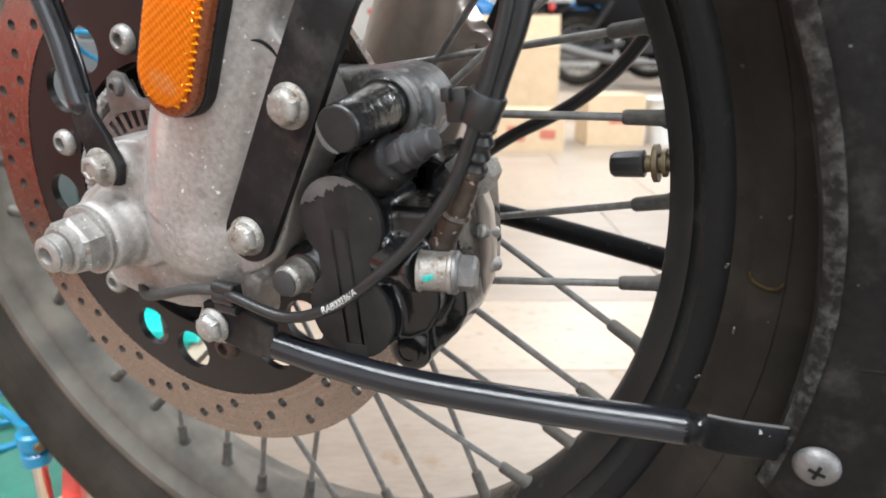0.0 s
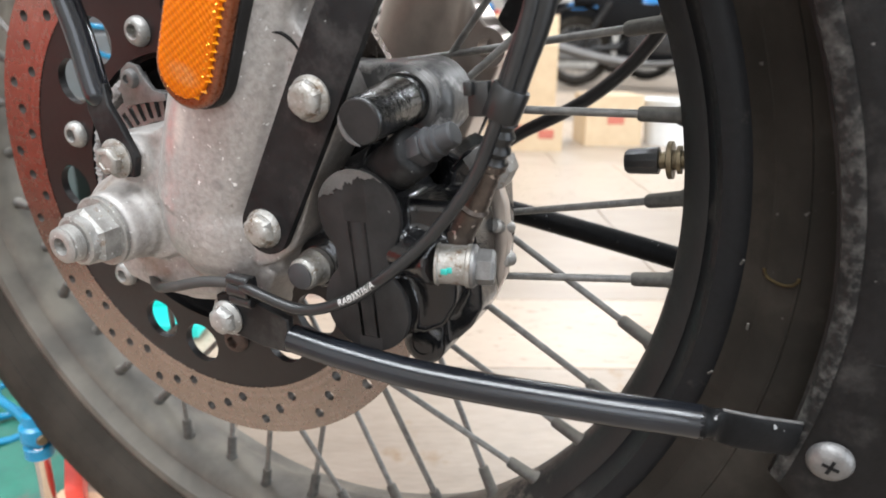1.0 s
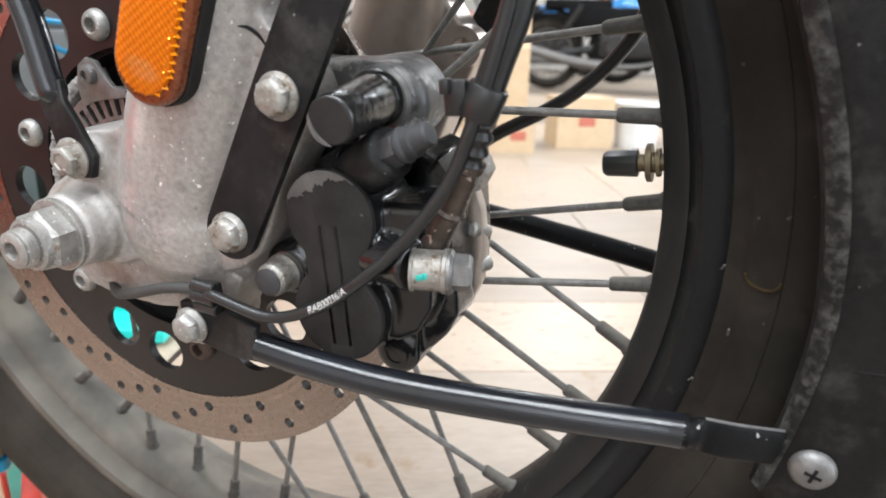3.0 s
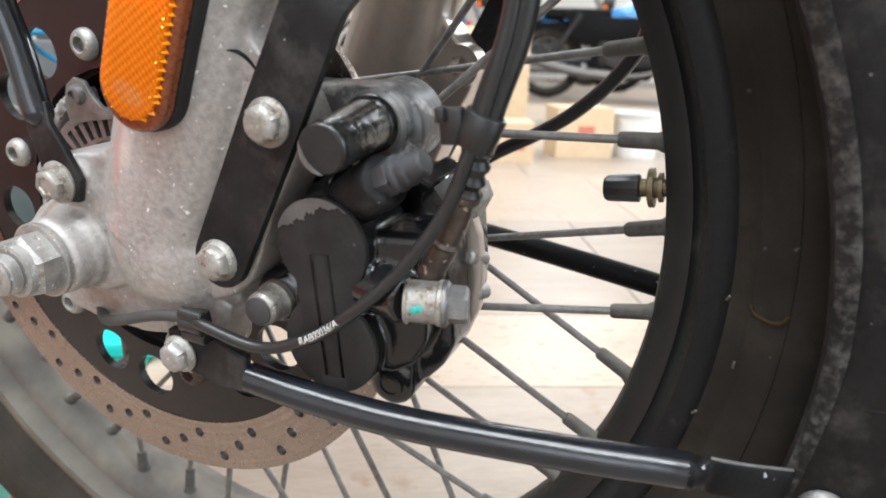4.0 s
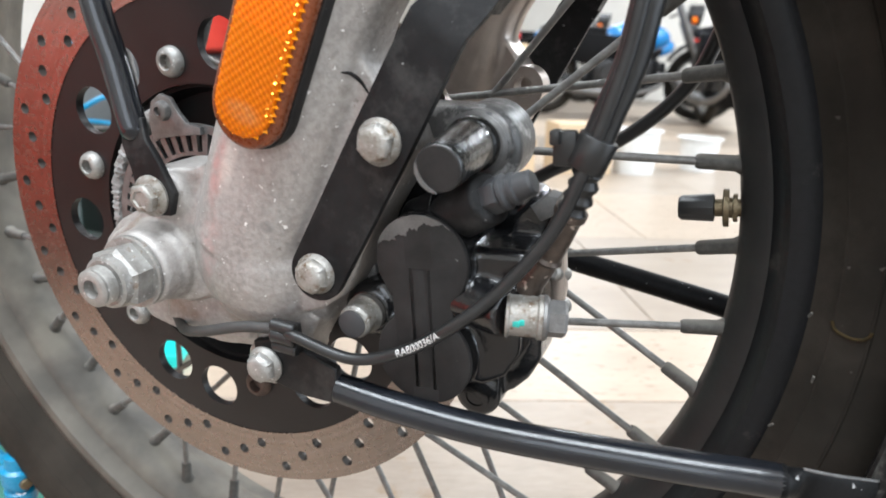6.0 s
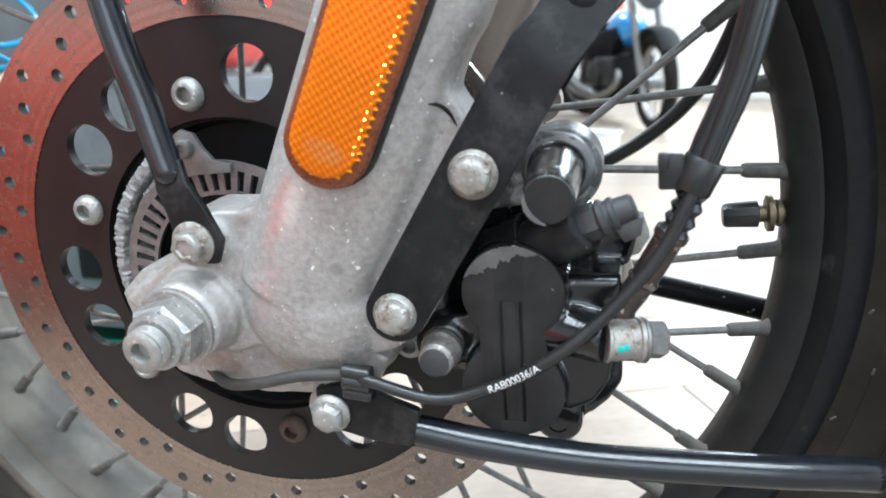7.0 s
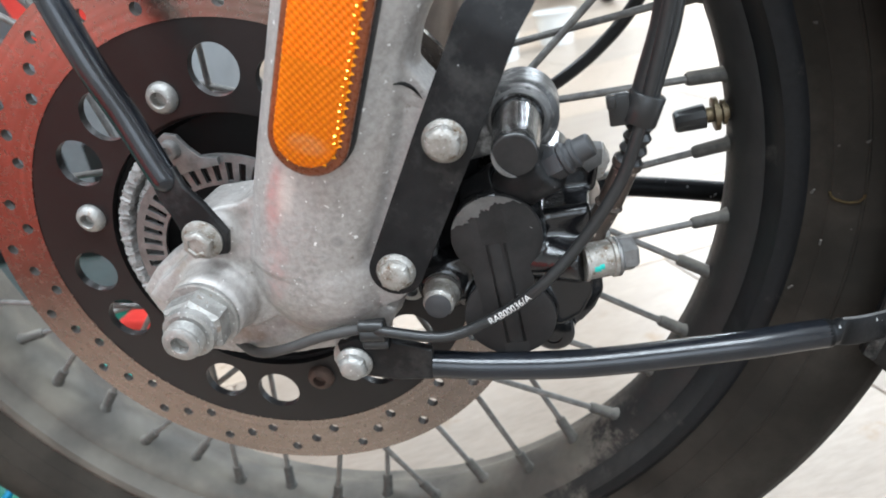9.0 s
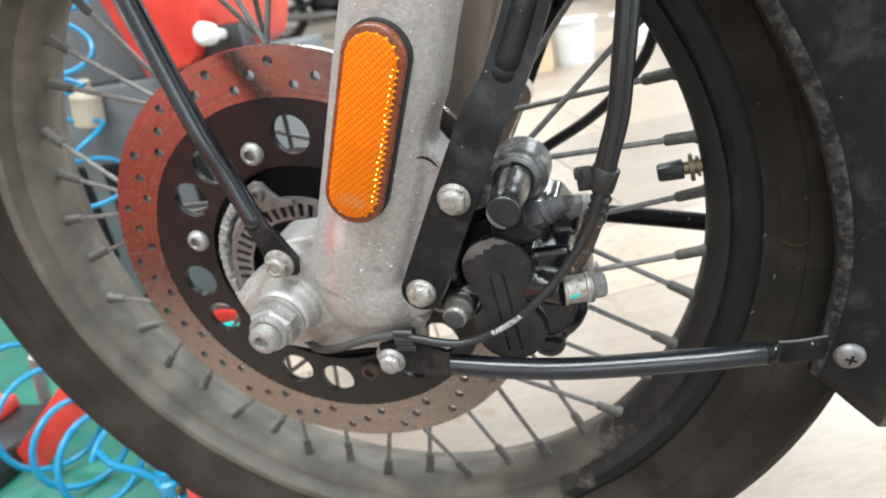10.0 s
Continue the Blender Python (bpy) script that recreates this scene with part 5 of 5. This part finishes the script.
# ochre chalk ring on the sidewall
bm = bmesh.new()
a = radians(-3.9)
c = Vector((0.2925 * math.cos(a), -0.0405, 0.2925 * math.sin(a)))
ring = []
for k in range(15):
    t = radians(175 + 190 * k / 14)
    p0 = c + Vector((0.0062 * math.cos(t), 0, 0.0046 * math.sin(t) + random.uniform(-0.0003, 0.0003)))
    p0.y = -0.0395 - (math.hypot(p0.x, p0.z) - 0.2925) * 0.6 - 0.0006
    ring.append(p0)
sweep(bm, ring, 0.0007, 8)
part("chalk_mark", bm, M_RUSTMARK, tyre, "faint ochre inspection mark")


# ---- workshop round the motorcycle ----
def thing(name, label, category, group=""):
    return tagged(new(name), label, category, group)


def helix(centre_line, radii, turns, steps=26):
    """A coil round a line, its radius going from the first of radii to the last."""
    path = []
    line = spline(centre_line, 20)
    total = int(turns * steps)
    for i in range(total + 1):
        f = i / total * (len(line) - 1)
        k = min(int(f), len(line) - 2)
        p = line[k].lerp(line[k + 1], f - k)
        t, u, v = axes(line[k + 1] - line[k])
        a = 2 * math.pi * i / steps
        r = (radii[0] + (radii[1] - radii[0]) * i / total) * (1 + 0.12 * math.sin(i * 0.071))
        path.append(p + (u * math.cos(a) + v * math.sin(a)) * r)
    return path


def air_hose(points, radii, turns, label, tail=()):
    path = helix(points, radii, turns)
    if tail:
        path = path[:-4] + spline([path[-4]] + [Vector(p) for p in tail], 10)[1:]
    bm = bmesh.new()
    sweep(bm, path, 0.0040, 10)
    ob = finish("air_hose", bm, M_BLUE)
    for a, b_ in ((path[0], path[1]), (path[-1], path[-2])):
        bm = bmesh.new()
        out_ = (a - b_).normalized()
        lathe(bm, a - out_ * 0.004, out_, [(0, 0.0048), (0.001, 0.0062), (0.010, 0.0062), (0.011, 0.0052), (0.020, 0.0048), (0.021, 0.0036), (0.021, 0)], 16)
        part("hose_coupling", bm, M_BRASS, ob, "small brass coupling")
    if tail:
        bm = bmesh.new()
        lathe(bm, path[-1] - Vector((0, 0, 0.022)), Vector((0.1, -0.05, 1)), [(0, 0.007), (0.002, 0.0115), (0.012, 0.0115), (0.014, 0.0085), (0.018, 0.0085), (0.020, 0.0125), (0.032, 0.0125), (0.034, 0.009), (0.044, 0.009), (0.045, 0.006)], 24)
        part("hose_coupler", bm, M_BLUE, ob, "ribbed blue plastic coupler", angle=30)
    return tagged(ob, label, "air hose")


# green mat on the floor
S_DIR, C_DIR = Vector((math.cos(radians(26.12)), math.sin(radians(26.12)), 0)), Vector((-math.sin(radians(26.12)), math.cos(radians(26.12)), 0))


def sc(s, c, z=0.0):
    return S_DIR * s + C_DIR * c + Vector((0, 0, z))


bm = bmesh.new()
box(bm, (-2.2, 0.13, 0.0005), (-0.25, 1.5, 0.006), 0.002)
bmesh.ops.transform(bm, matrix=Matrix.Rotation(radians(26.12), 4, "Z"), verts=bm.verts)
tagged(finish("floor_mat", bm, M_GREEN), "worn green rubber floor mat on the tiles", "mat")

# red and grey machine behind the wheel
machine = thing("workshop_machine", "red and grey workshop lifting machine standing on a green mat", "machine")
bm = bmesh.new()
box(bm, (-0.98, 0.52, 0.033), (-0.43, 0.92, 0.43), 0.012)
part("cabinet", bm, M_GREY, machine, "dark grey steel cabinet")
bm = bmesh.new()
box(bm, (-0.545, 0.455, 0.006), (-0.44, 0.96, 0.034), 0.006)
part("base", bm, M_RED, machine, "red painted base frame")
bm = bmesh.new()
prism(bm, [(-548, 434), (-462, 442), (-440, 458), (-402, 560), (-380, 760), (-640, 760), (-592, 570)], 500, 800, 10)
part("head", bm, M_RED, machine, "bright red housing")
bm = bmesh.new()
prism(bm, [(-900, 430), (-600, 430), (-680, 800), (-900, 800)], 560, 840, 10)
part("column", bm, M_GREY, machine, "grey upright column")
bm = bmesh.new()
lathe(bm, Vector((-0.400, 0.520, 0.479)), Vector((0, -1, 0.15)), [(0, 0.008), (0.03, 0.008), (0.032, 0.016), (0.05, 0.017), (0.055, 0.012), (0.056, 0)], 24)
part("knob", bm, M_WHITE, machine, "white plastic knob")
bm = bmesh.new()
box(bm, (-0.47, 0.52, 0.425), (-0.37, 0.56, 0.492), 0.006)
part("knob_bracket", bm, M_ENGINE, machine, "black bracket behind the knob")
for k in range(5):
    bm = bmesh.new()
    box(bm, (-0.90 + 0.09 * k, 0.514, 0.12), (-0.85 + 0.09 * k, 0.524, 0.30), 0.003)
    part("vent_slat", bm, M_DARK, machine)
air_hose([(-0.60, 0.44, 0.60), (-0.64, 0.44, 0.52), (-0.68, 0.45, 0.44), (-0.66, 0.44, 0.34), (-0.67, 0.45, 0.27)], (0.050, 0.050), 4, "bright blue coiled air hose hanging on the red machine")
air_hose([(-0.68, 0.15, 0.085), (-0.60, 0.12, 0.08), (-0.50, 0.085, 0.07), (-0.43, 0.06, 0.062), (-0.385, 0.055, 0.058)], (0.074, 0.042), 5, "bright blue coiled air hose lying on the mat",
         [(-0.385, 0.03, 0.095), (-0.34, 0.006, 0.103), (-0.29, -0.006, 0.106), (-0.246, -0.019, 0.106)])
bm = bmesh.new()
lathe(bm, Vector((-0.69, 0.50, 0.375)), Vector((0.25, 0, 1)), [(0, 0.022), (0.002, 0.025), (0.05, 0.025), (0.062, 0.012), (0.075, 0.011), (0.076, 0)], 28)
tagged(finish("oil_bottle", bm, M_CREAM), "cream plastic oil bottle hung beside the red machine", "bottle")

# turquoise tray behind the wheel
bm = bmesh.new()
box(bm, (-0.08, -0.055, 0.0062), (0.08, 0.055, 0.012), 0.002)
for x0, y0, x1, y1 in ((-0.08, -0.055, 0.08, -0.050), (-0.08, 0.050, 0.08, 0.055), (-0.08, -0.050, -0.075, 0.050), (0.075, -0.050, 0.08, 0.050)):
    box(bm, (x0, y0, 0.0115), (x1, y1, 0.026), 0.001)
bmesh.ops.transform(bm, matrix=Matrix.Translation((-0.527, 0.352, 0)) @ Matrix.Rotation(radians(26), 4, "Z"), verts=bm.verts)
tagged(finish("parts_tray", bm, M_TURQUOISE), "shallow turquoise plastic parts tray on the green mat", "tray")

# small stand and loose parts at the foot of the machine
stand = thing("jack_stand", "small red and black jack stand on the green mat", "jack stand")
bm = bmesh.new()
lo_, hi_ = Vector((-0.600, 0.090, 0.010)), Vector((-0.468, 0.100, 0.120))
long_ = (hi_ - lo_).normalized()
side_ = long_.cross(Vector((0.70, -0.49, 0.50))).normalized()
turn_ = Matrix((long_, side_, long_.cross(side_))).transposed().to_4x4()
box(bm, (-0.086, -0.022, -0.002), (0.086, 0.022, 0.002), 0.001)
bmesh.ops.transform(bm, matrix=Matrix.Translation((lo_ + hi_) / 2) @ turn_, verts=bm.verts)
part("leg", bm, M_RED, stand, "red flat steel leg")
bm = bmesh.new()
box(bm, (-0.76, 0.04, 0.006), (-0.60, 0.17, 0.05), 0.006)
part("foot", bm, M_ENGINE, stand, "black steel foot")
bm = bmesh.new()
box(bm, (-0.76, 0.10, 0.0495), (-0.665, 0.165, 0.072), 0.006)
part("block", bm, M_RED, stand, "dark red block")
bm = bmesh.new()
rod(bm, Vector((-0.632, 0.175, 0.049)), Vector((-0.605, 0.170, 0.130)), 0.0085, 20, bev=0.001)
part("post", bm, M_ZINC, stand, "bare steel post")
bm = bmesh.new()
rod(bm, Vector((-0.272, -0.004, 0.006)), Vector((-0.240, -0.022, 0.098)), 0.0062, 24, bev=0.001)
rod(bm, Vector((-0.2725, -0.0038, 0.006)), Vector((-0.271, -0.0045, 0.010)), 0.011, 24, bev=0.001)
tagged(finish("steel_post", bm, M_CHROME), "short bright steel post standing on the green mat", "post")
bm = bmesh.new()
box(bm, (-0.050, -0.007, 0.0065), (0.050, 0.007, 0.052), 0.001)
bmesh.ops.transform(bm, matrix=Matrix.Translation((-0.262, 0.018, 0)) @ Matrix.Rotation(radians(-36), 4, "Z"), verts=bm.verts)
tagged(finish("steel_bar", bm, M_RED), "red painted flat steel bar standing on edge on the mat", "steel bar")
bm = bmesh.new()
box(bm, (-0.07, -0.05, 0.0065), (0.07, 0.05, 0.010), 0.001)
bmesh.ops.transform(bm, matrix=Matrix.Translation((-0.205, -0.005, 0)) @ Matrix.Rotation(radians(20), 4, "Z"), verts=bm.verts)
tagged(finish("cardboard_sheet", bm, M_CARD), "flat sheet of brown cardboard on the floor", "cardboard")


# cartons, tubs
def carton(x, y, w, d, h, turn, label, marks=(), flaps=False, z=0.0):
    ob = thing("cardboard_box", label, "cardboard box", "cartons on the floor")
    ob.matrix_world = pose(x, y, z, 0, 0, turn)
    bm = bmesh.new()
    t = 0.005
    box(bm, (-w / 2, -d / 2, 0), (w / 2, -d / 2 + t, h))
    box(bm, (-w / 2, d / 2 - t, 0), (w / 2, d / 2, h))
    box(bm, (-w / 2, -d / 2 + t, 0), (-w / 2 + t, d / 2 - t, h))
    box(bm, (w / 2 - t, -d / 2 + t, 0), (w / 2, d / 2 - t, h))
    box(bm, (-w / 2 + t, -d / 2 + t, 0), (w / 2 - t, d / 2 - t, t))
    part("box_body", bm, M_CARD, ob, "", False)
    for side, tilt in (((-1), 62 if flaps else 0), (1, 50 if flaps else 0)):
        bm = bmesh.new()
        box(bm, (-w / 2 + 0.001, 0, 0), (w / 2 - 0.001, d / 2 - 0.001, 0.004))
        m = Matrix.Translation((0, -side * 0.0, 0))
        if side < 0:
            m = Matrix.Translation((0, -d / 2, h + 0.001)) @ Matrix.Rotation(radians(tilt), 4, "X")
        else:
            m = Matrix.Translation((0, d / 2, h + 0.001)) @ Matrix.Rotation(radians(180), 4, "Z") @ Matrix.Rotation(radians(tilt), 4, "X")
        bmesh.ops.transform(bm, matrix=m, verts=bm.verts)
        part("flap", bm, M_CARD, ob, "", False)
    for x0, z0, x1, z1 in marks:
        bm = bmesh.new()
        box(bm, (x0, -d / 2 - 0.0015, z0), (x1, -d / 2 - 0.0002, z1))
        part("print_block", bm, M_REDINK, ob, "red printed block", False)
    return ob


carton(-0.62, 2.32, 0.27, 0.20, 0.15, 24, "brown carton with red printing on the tiled floor", ((-0.09, 0.04, -0.02, 0.10), (0.04, 0.05, 0.10, 0.085)))
carton(-0.36, 2.62, 0.24, 0.20, 0.20, 30, "brown carton with a red print block on the floor", ((-0.03, 0.09, 0.04, 0.13),))
carton(-0.98, 3.1, 0.45, 0.35, 0.38, 20, "large open carton with raised flaps", (), True)


def tub(x, y, r, h, label):
    bm = bmesh.new()
    lathe(bm, Vector((x, y, 0)), Vector((0, 0, 1)), [(0, r * 0.85), (h, r), (h, r + 0.012), (h + 0.008, r + 0.012), (h + 0.008, r - 0.004), (0.006, r * 0.82), (0.006, 0)], 40)
    return tagged(finish("plastic_tub", bm, M_WHITE), label, "tub")


tub(-0.13, 2.72, 0.10, 0.18, "white plastic tub with a rolled rim on the floor")
tub(0.12, 3.0, 0.09, 0.14, "small white plastic tub on the floor")

# red tool cabinet standing beside the filming side
cabinet = thing("tool_cabinet", "red steel tool cabinet with shallow drawers on the floor", "tool cabinet")
bm = bmesh.new()
box(bm, (-1.33, -0.98, 0.03), (-0.475, -0.56, 0.36), 0.008)
part("body", bm, M_CABINET, cabinet)
for k in range(2):
    bm = bmesh.new()
    box(bm, (-1.30, -0.565, 0.045 + 0.155 * k), (-0.485, -0.548, 0.195 + 0.155 * k), 0.003)
    dr = part("drawer", bm, M_CABINET, cabinet)
    bm = bmesh.new()
    box(bm, (-1.10, -0.548, 0.175 + 0.155 * k), (-0.70, -0.538, 0.186 + 0.155 * k), 0.002)
    part("handle", bm, M_ENGINE, dr)
for cx in (-1.24, -0.56):
    for cy in (-0.92, -0.62):
        bm = bmesh.new()
        rod(bm, Vector((cx - 0.012, cy, 0.02)), Vector((cx + 0.012, cy, 0.02)), 0.02, 20, bev=0.003)
        part("castor", bm, M_HOSE, cabinet)


# another motorcycle parked behind
def wheel_part(parent, x, r):
    bm = bmesh.new()
    c = Vector((x, 0, r))
    lathe(bm, c, Y, [(0.045 * math.cos(a), r - 0.045 + 0.045 * math.sin(a)) for a in (2 * math.pi * k / 14 for k in range(14))], 64, closed=True)
    ty = part("wheel", bm, M_RUBBER, parent, "black tyre on a spoked rim")
    bm = bmesh.new()
    lathe(bm, c, Y, [(-0.02, r - 0.095), (-0.02, r - 0.08), (0.02, r - 0.08), (0.02, r - 0.095)], 64, closed=True)
    rod(bm, c - Y * 0.06, c + Y * 0.06, 0.045, 24)
    part("wheel_rim", bm, M_STEEL_DULL, ty)
    for k in range(18):
        a = 2 * math.pi * k / 18
        bm = bmesh.new()
        dd = Vector((math.cos(a), 0, math.sin(a)))
        dd2 = Vector((math.cos(a + 0.5), 0, math.sin(a + 0.5)))
        rod(bm, c + dd2 * 0.04 + Y * (0.03 if k % 2 else -0.03), c + dd * (r - 0.09), 0.003, 6)
        part("spoke", bm, M_STEEL_DULL, ty)


bike = thing("parked_motorcycle", "black motorcycle with a bright blue fuel tank", "motorcycle", "parked motorcycles")
bike.matrix_world = pose(-0.74, 6.15, 0, 4, 0, 10)
wheel_part(bike, 0.70, 0.33)
wheel_part(bike, -0.70, 0.31)
bm = bmesh.new()
ball(bm, (90, 0, 705), (300, 125, 135))
ball(bm, (-80, 0, 690), (220, 100, 90))
tk = part("fuel_tank", bm, M_TANK, bike, "glossy blue fuel tank")
cast(tk, 0.012, 6)
bm = bmesh.new()
box(bm, (-0.75, -0.12, 0.70), (-0.16, 0.12, 0.79), 0.03, 3)
part("seat", bm, M_MATTBLACK, bike, "black seat")
bm = bmesh.new()
box(bm, (-0.25, -0.16, 0.30), (0.25, 0.16, 0.52), 0.03)
rod(bm, Vector((0.05, 0, 0.5)), Vector((0.14, 0, 0.72)), 0.085, 28)
rod(bm, Vector((-0.1, -0.2, 0.4)), Vector((-0.1, 0.2, 0.4)), 0.10, 28, bev=0.01)
part("engine", bm, M_ENGINE, bike, "dark engine block")
for k in range(6):
    bm = bmesh.new()
    f0 = Vector((0.06, 0, 0.53)) + Vector((0.09, 0, 0.22)) * (k / 6)
    lathe(bm, f0, Vector((0.09, 0, 0.22)), [(0, 0.115), (0.006, 0.115)], 28)
    part("cooling_fin", bm, M_STEEL_DULL, bike)
for sy in (-0.09, 0.09):
    bm = bmesh.new()
    rod(bm, Vector((0.70, sy, 0.33)), Vector((0.42, sy, 1.0)), 0.025, 20)
    part("fork_tube", bm, M_STEEL_DULL, bike)
    bm = bmesh.new()
    rod(bm, Vector((-0.70, sy * 1.4, 0.31)), Vector((-0.42, sy * 1.4, 0.74)), 0.025, 20)
    part("shock_absorber", bm, M_ENGINE, bike)
    bm = bmesh.new()
    rod(bm, Vector((-0.70, sy * 1.1, 0.31)), Vector((-0.1, sy * 1.1, 0.40)), 0.025, 16)
    part("swing_arm", bm, M_ENGINE, bike)
bm = bmesh.new()
sweep(bm, spline([(0.30, -0.36, 1.05), (0.40, -0.2, 1.08), (0.42, 0, 1.02), (0.40, 0.2, 1.08), (0.30, 0.36, 1.05)], 8), 0.012, 12)
part("handlebar", bm, M_ENGINE, bike)
bm = bmesh.new()
sweep(bm, spline([(0.2, -0.1, 0.5), (0.34, -0.15, 0.34), (0.1, -0.2, 0.24), (-0.4, -0.2, 0.26), (-0.9, -0.22, 0.38)], 8), lambda f: 0.022 if f < 0.6 else 0.045, 16)
part("exhaust", bm, M_STEEL_DULL, bike, "steel exhaust pipe")
bm = bmesh.new()
prism(bm, [(-480, 500), (-300, 470), (120, 500), (260, 640), (220, 730), (-100, 720), (-560, 770)], -135, 135, 20)
part("side_cover", bm, M_MATTBLACK, bike, "black side cover")
bm = bmesh.new()
prism(bm, [(-260, 190), (200, 190), (330, 330), (300, 520), (-240, 500), (-340, 330)], -150, 150, 30)
part("crankcase", bm, M_MATTBLACK, bike, "black crankcase")
for cx, cr, a0, a1 in ((0.70, 0.365, 35, 150), (-0.70, 0.365, 20, 140)):
    bm = bmesh.new()
    arc_ = []
    for k in range(15):
        a = radians(a0 + (a1 - a0) * k / 14)
        arc_.append([bm.verts.new(Vector((cx + r * math.cos(a), y, 0.33 + r * math.sin(a)))) for r, y in ((cr, -0.07), (cr + 0.02, 0.0), (cr, 0.07), (cr - 0.012, 0.065), (cr + 0.008, 0.0), (cr - 0.012, -0.065))])
    for A, B in zip(arc_, arc_[1:]):
        for q in range(6):
            bm.faces.new((A[q], A[(q + 1) % 6], B[(q + 1) % 6], B[q]))
    bm.faces.new(arc_[0])
    bm.faces.new(arc_[-1])
    part("wheel_guard", bm, M_MATTBLACK, bike, "black wheel guard")
bm = bmesh.new()
box(bm, (-0.98, -0.06, 0.66), (-0.94, 0.06, 0.72), 0.01)
part("tail_lamp", bm, M_RED, bike, "red tail lamp")
bm = bmesh.new()
rod(bm, Vector((0.50, 0, 0.92)), Vector((0.62, 0, 0.90)), 0.07, 28, r2=0.09)
part("headlamp", bm, M_ENGINE, bike)
bm = bmesh.new()
rod(bm, Vector((0.52, -0.2, 0.86)), Vector((0.56, -0.2, 0.86)), 0.03, 18, bev=0.006)
part("indicator", bm, M_AMBER, bike, "orange indicator lamp")

for bx, by, turn in ((0.24, 5.3, -72), (-2.85, 6.5, 14), (-1.72, 7.3, 6), (-0.9, 8.6, 4)):
    copy_thing(bike, pose(bx, by, 0, 4, 0, turn))

# unseen ceiling fittings made up to go round the lamps
for lx, ly, watts, wide, deep in LAMPS:
    fit_ = thing("ceiling_lamp", "unseen white ceiling lamp added with a long bright panel", "ceiling lamp", "ceiling lamps")
    fit_.matrix_world = pose(lx, ly, 2.9, 0, 0, 0)
    bm = bmesh.new()
    box(bm, (-wide / 2 - 0.05, -deep / 2 - 0.03, 0), (wide / 2 + 0.05, deep / 2 + 0.03, 0.10), 0.01)
    part("housing", bm, M_WHITE, fit_)

# floor tiles, the last and most numerous pieces
edges_c = [-2.83, -2.18, -1.53, -0.88, -0.23, 0.42, 0.675] + [1.325 + 0.65 * k for k in range(14)]
tile_mesh = {}
for i, (c0, c1) in enumerate(zip(edges_c, edges_c[1:])):
    # the first four rows are out of view and darkened for the disc
    tone = M_TILE3 if i < 4 else M_TILE if i in (5, 7, 9, 11, 12) else M_TILE2
    for k in range(-6, 10):
        s0 = k * 0.65 - 0.12 + (0.2 if i % 2 else 0)
        key = (round(c1 - c0, 3), tone.name)
        if key not in tile_mesh:
            bm = bmesh.new()
            box(bm, (0.0012, 0.0012, -0.012), (0.6488, c1 - c0 - 0.0012, 0.0), 0.0008, 1)
            me = bpy.data.meshes.new("floor_tile")
            bm.to_mesh(me)
            bm.free()
            me.materials.append(tone)
            tile_mesh[key] = me
        p = sc(s0, c0)
        corners = [sc(s0 + a, c0 + b) for a in (0, 0.65) for b in (0, c1 - c0)]
        if any(abs(q.x) > 4.95 or q.y < -2.95 or q.y > 9.95 for q in corners):
            continue
        t = new("floor_tile", tile_mesh[key])
        t.parent = floor_ob
        t.matrix_basis = Matrix.Translation(p) @ Matrix.Rotation(radians(26.12), 4, "Z")
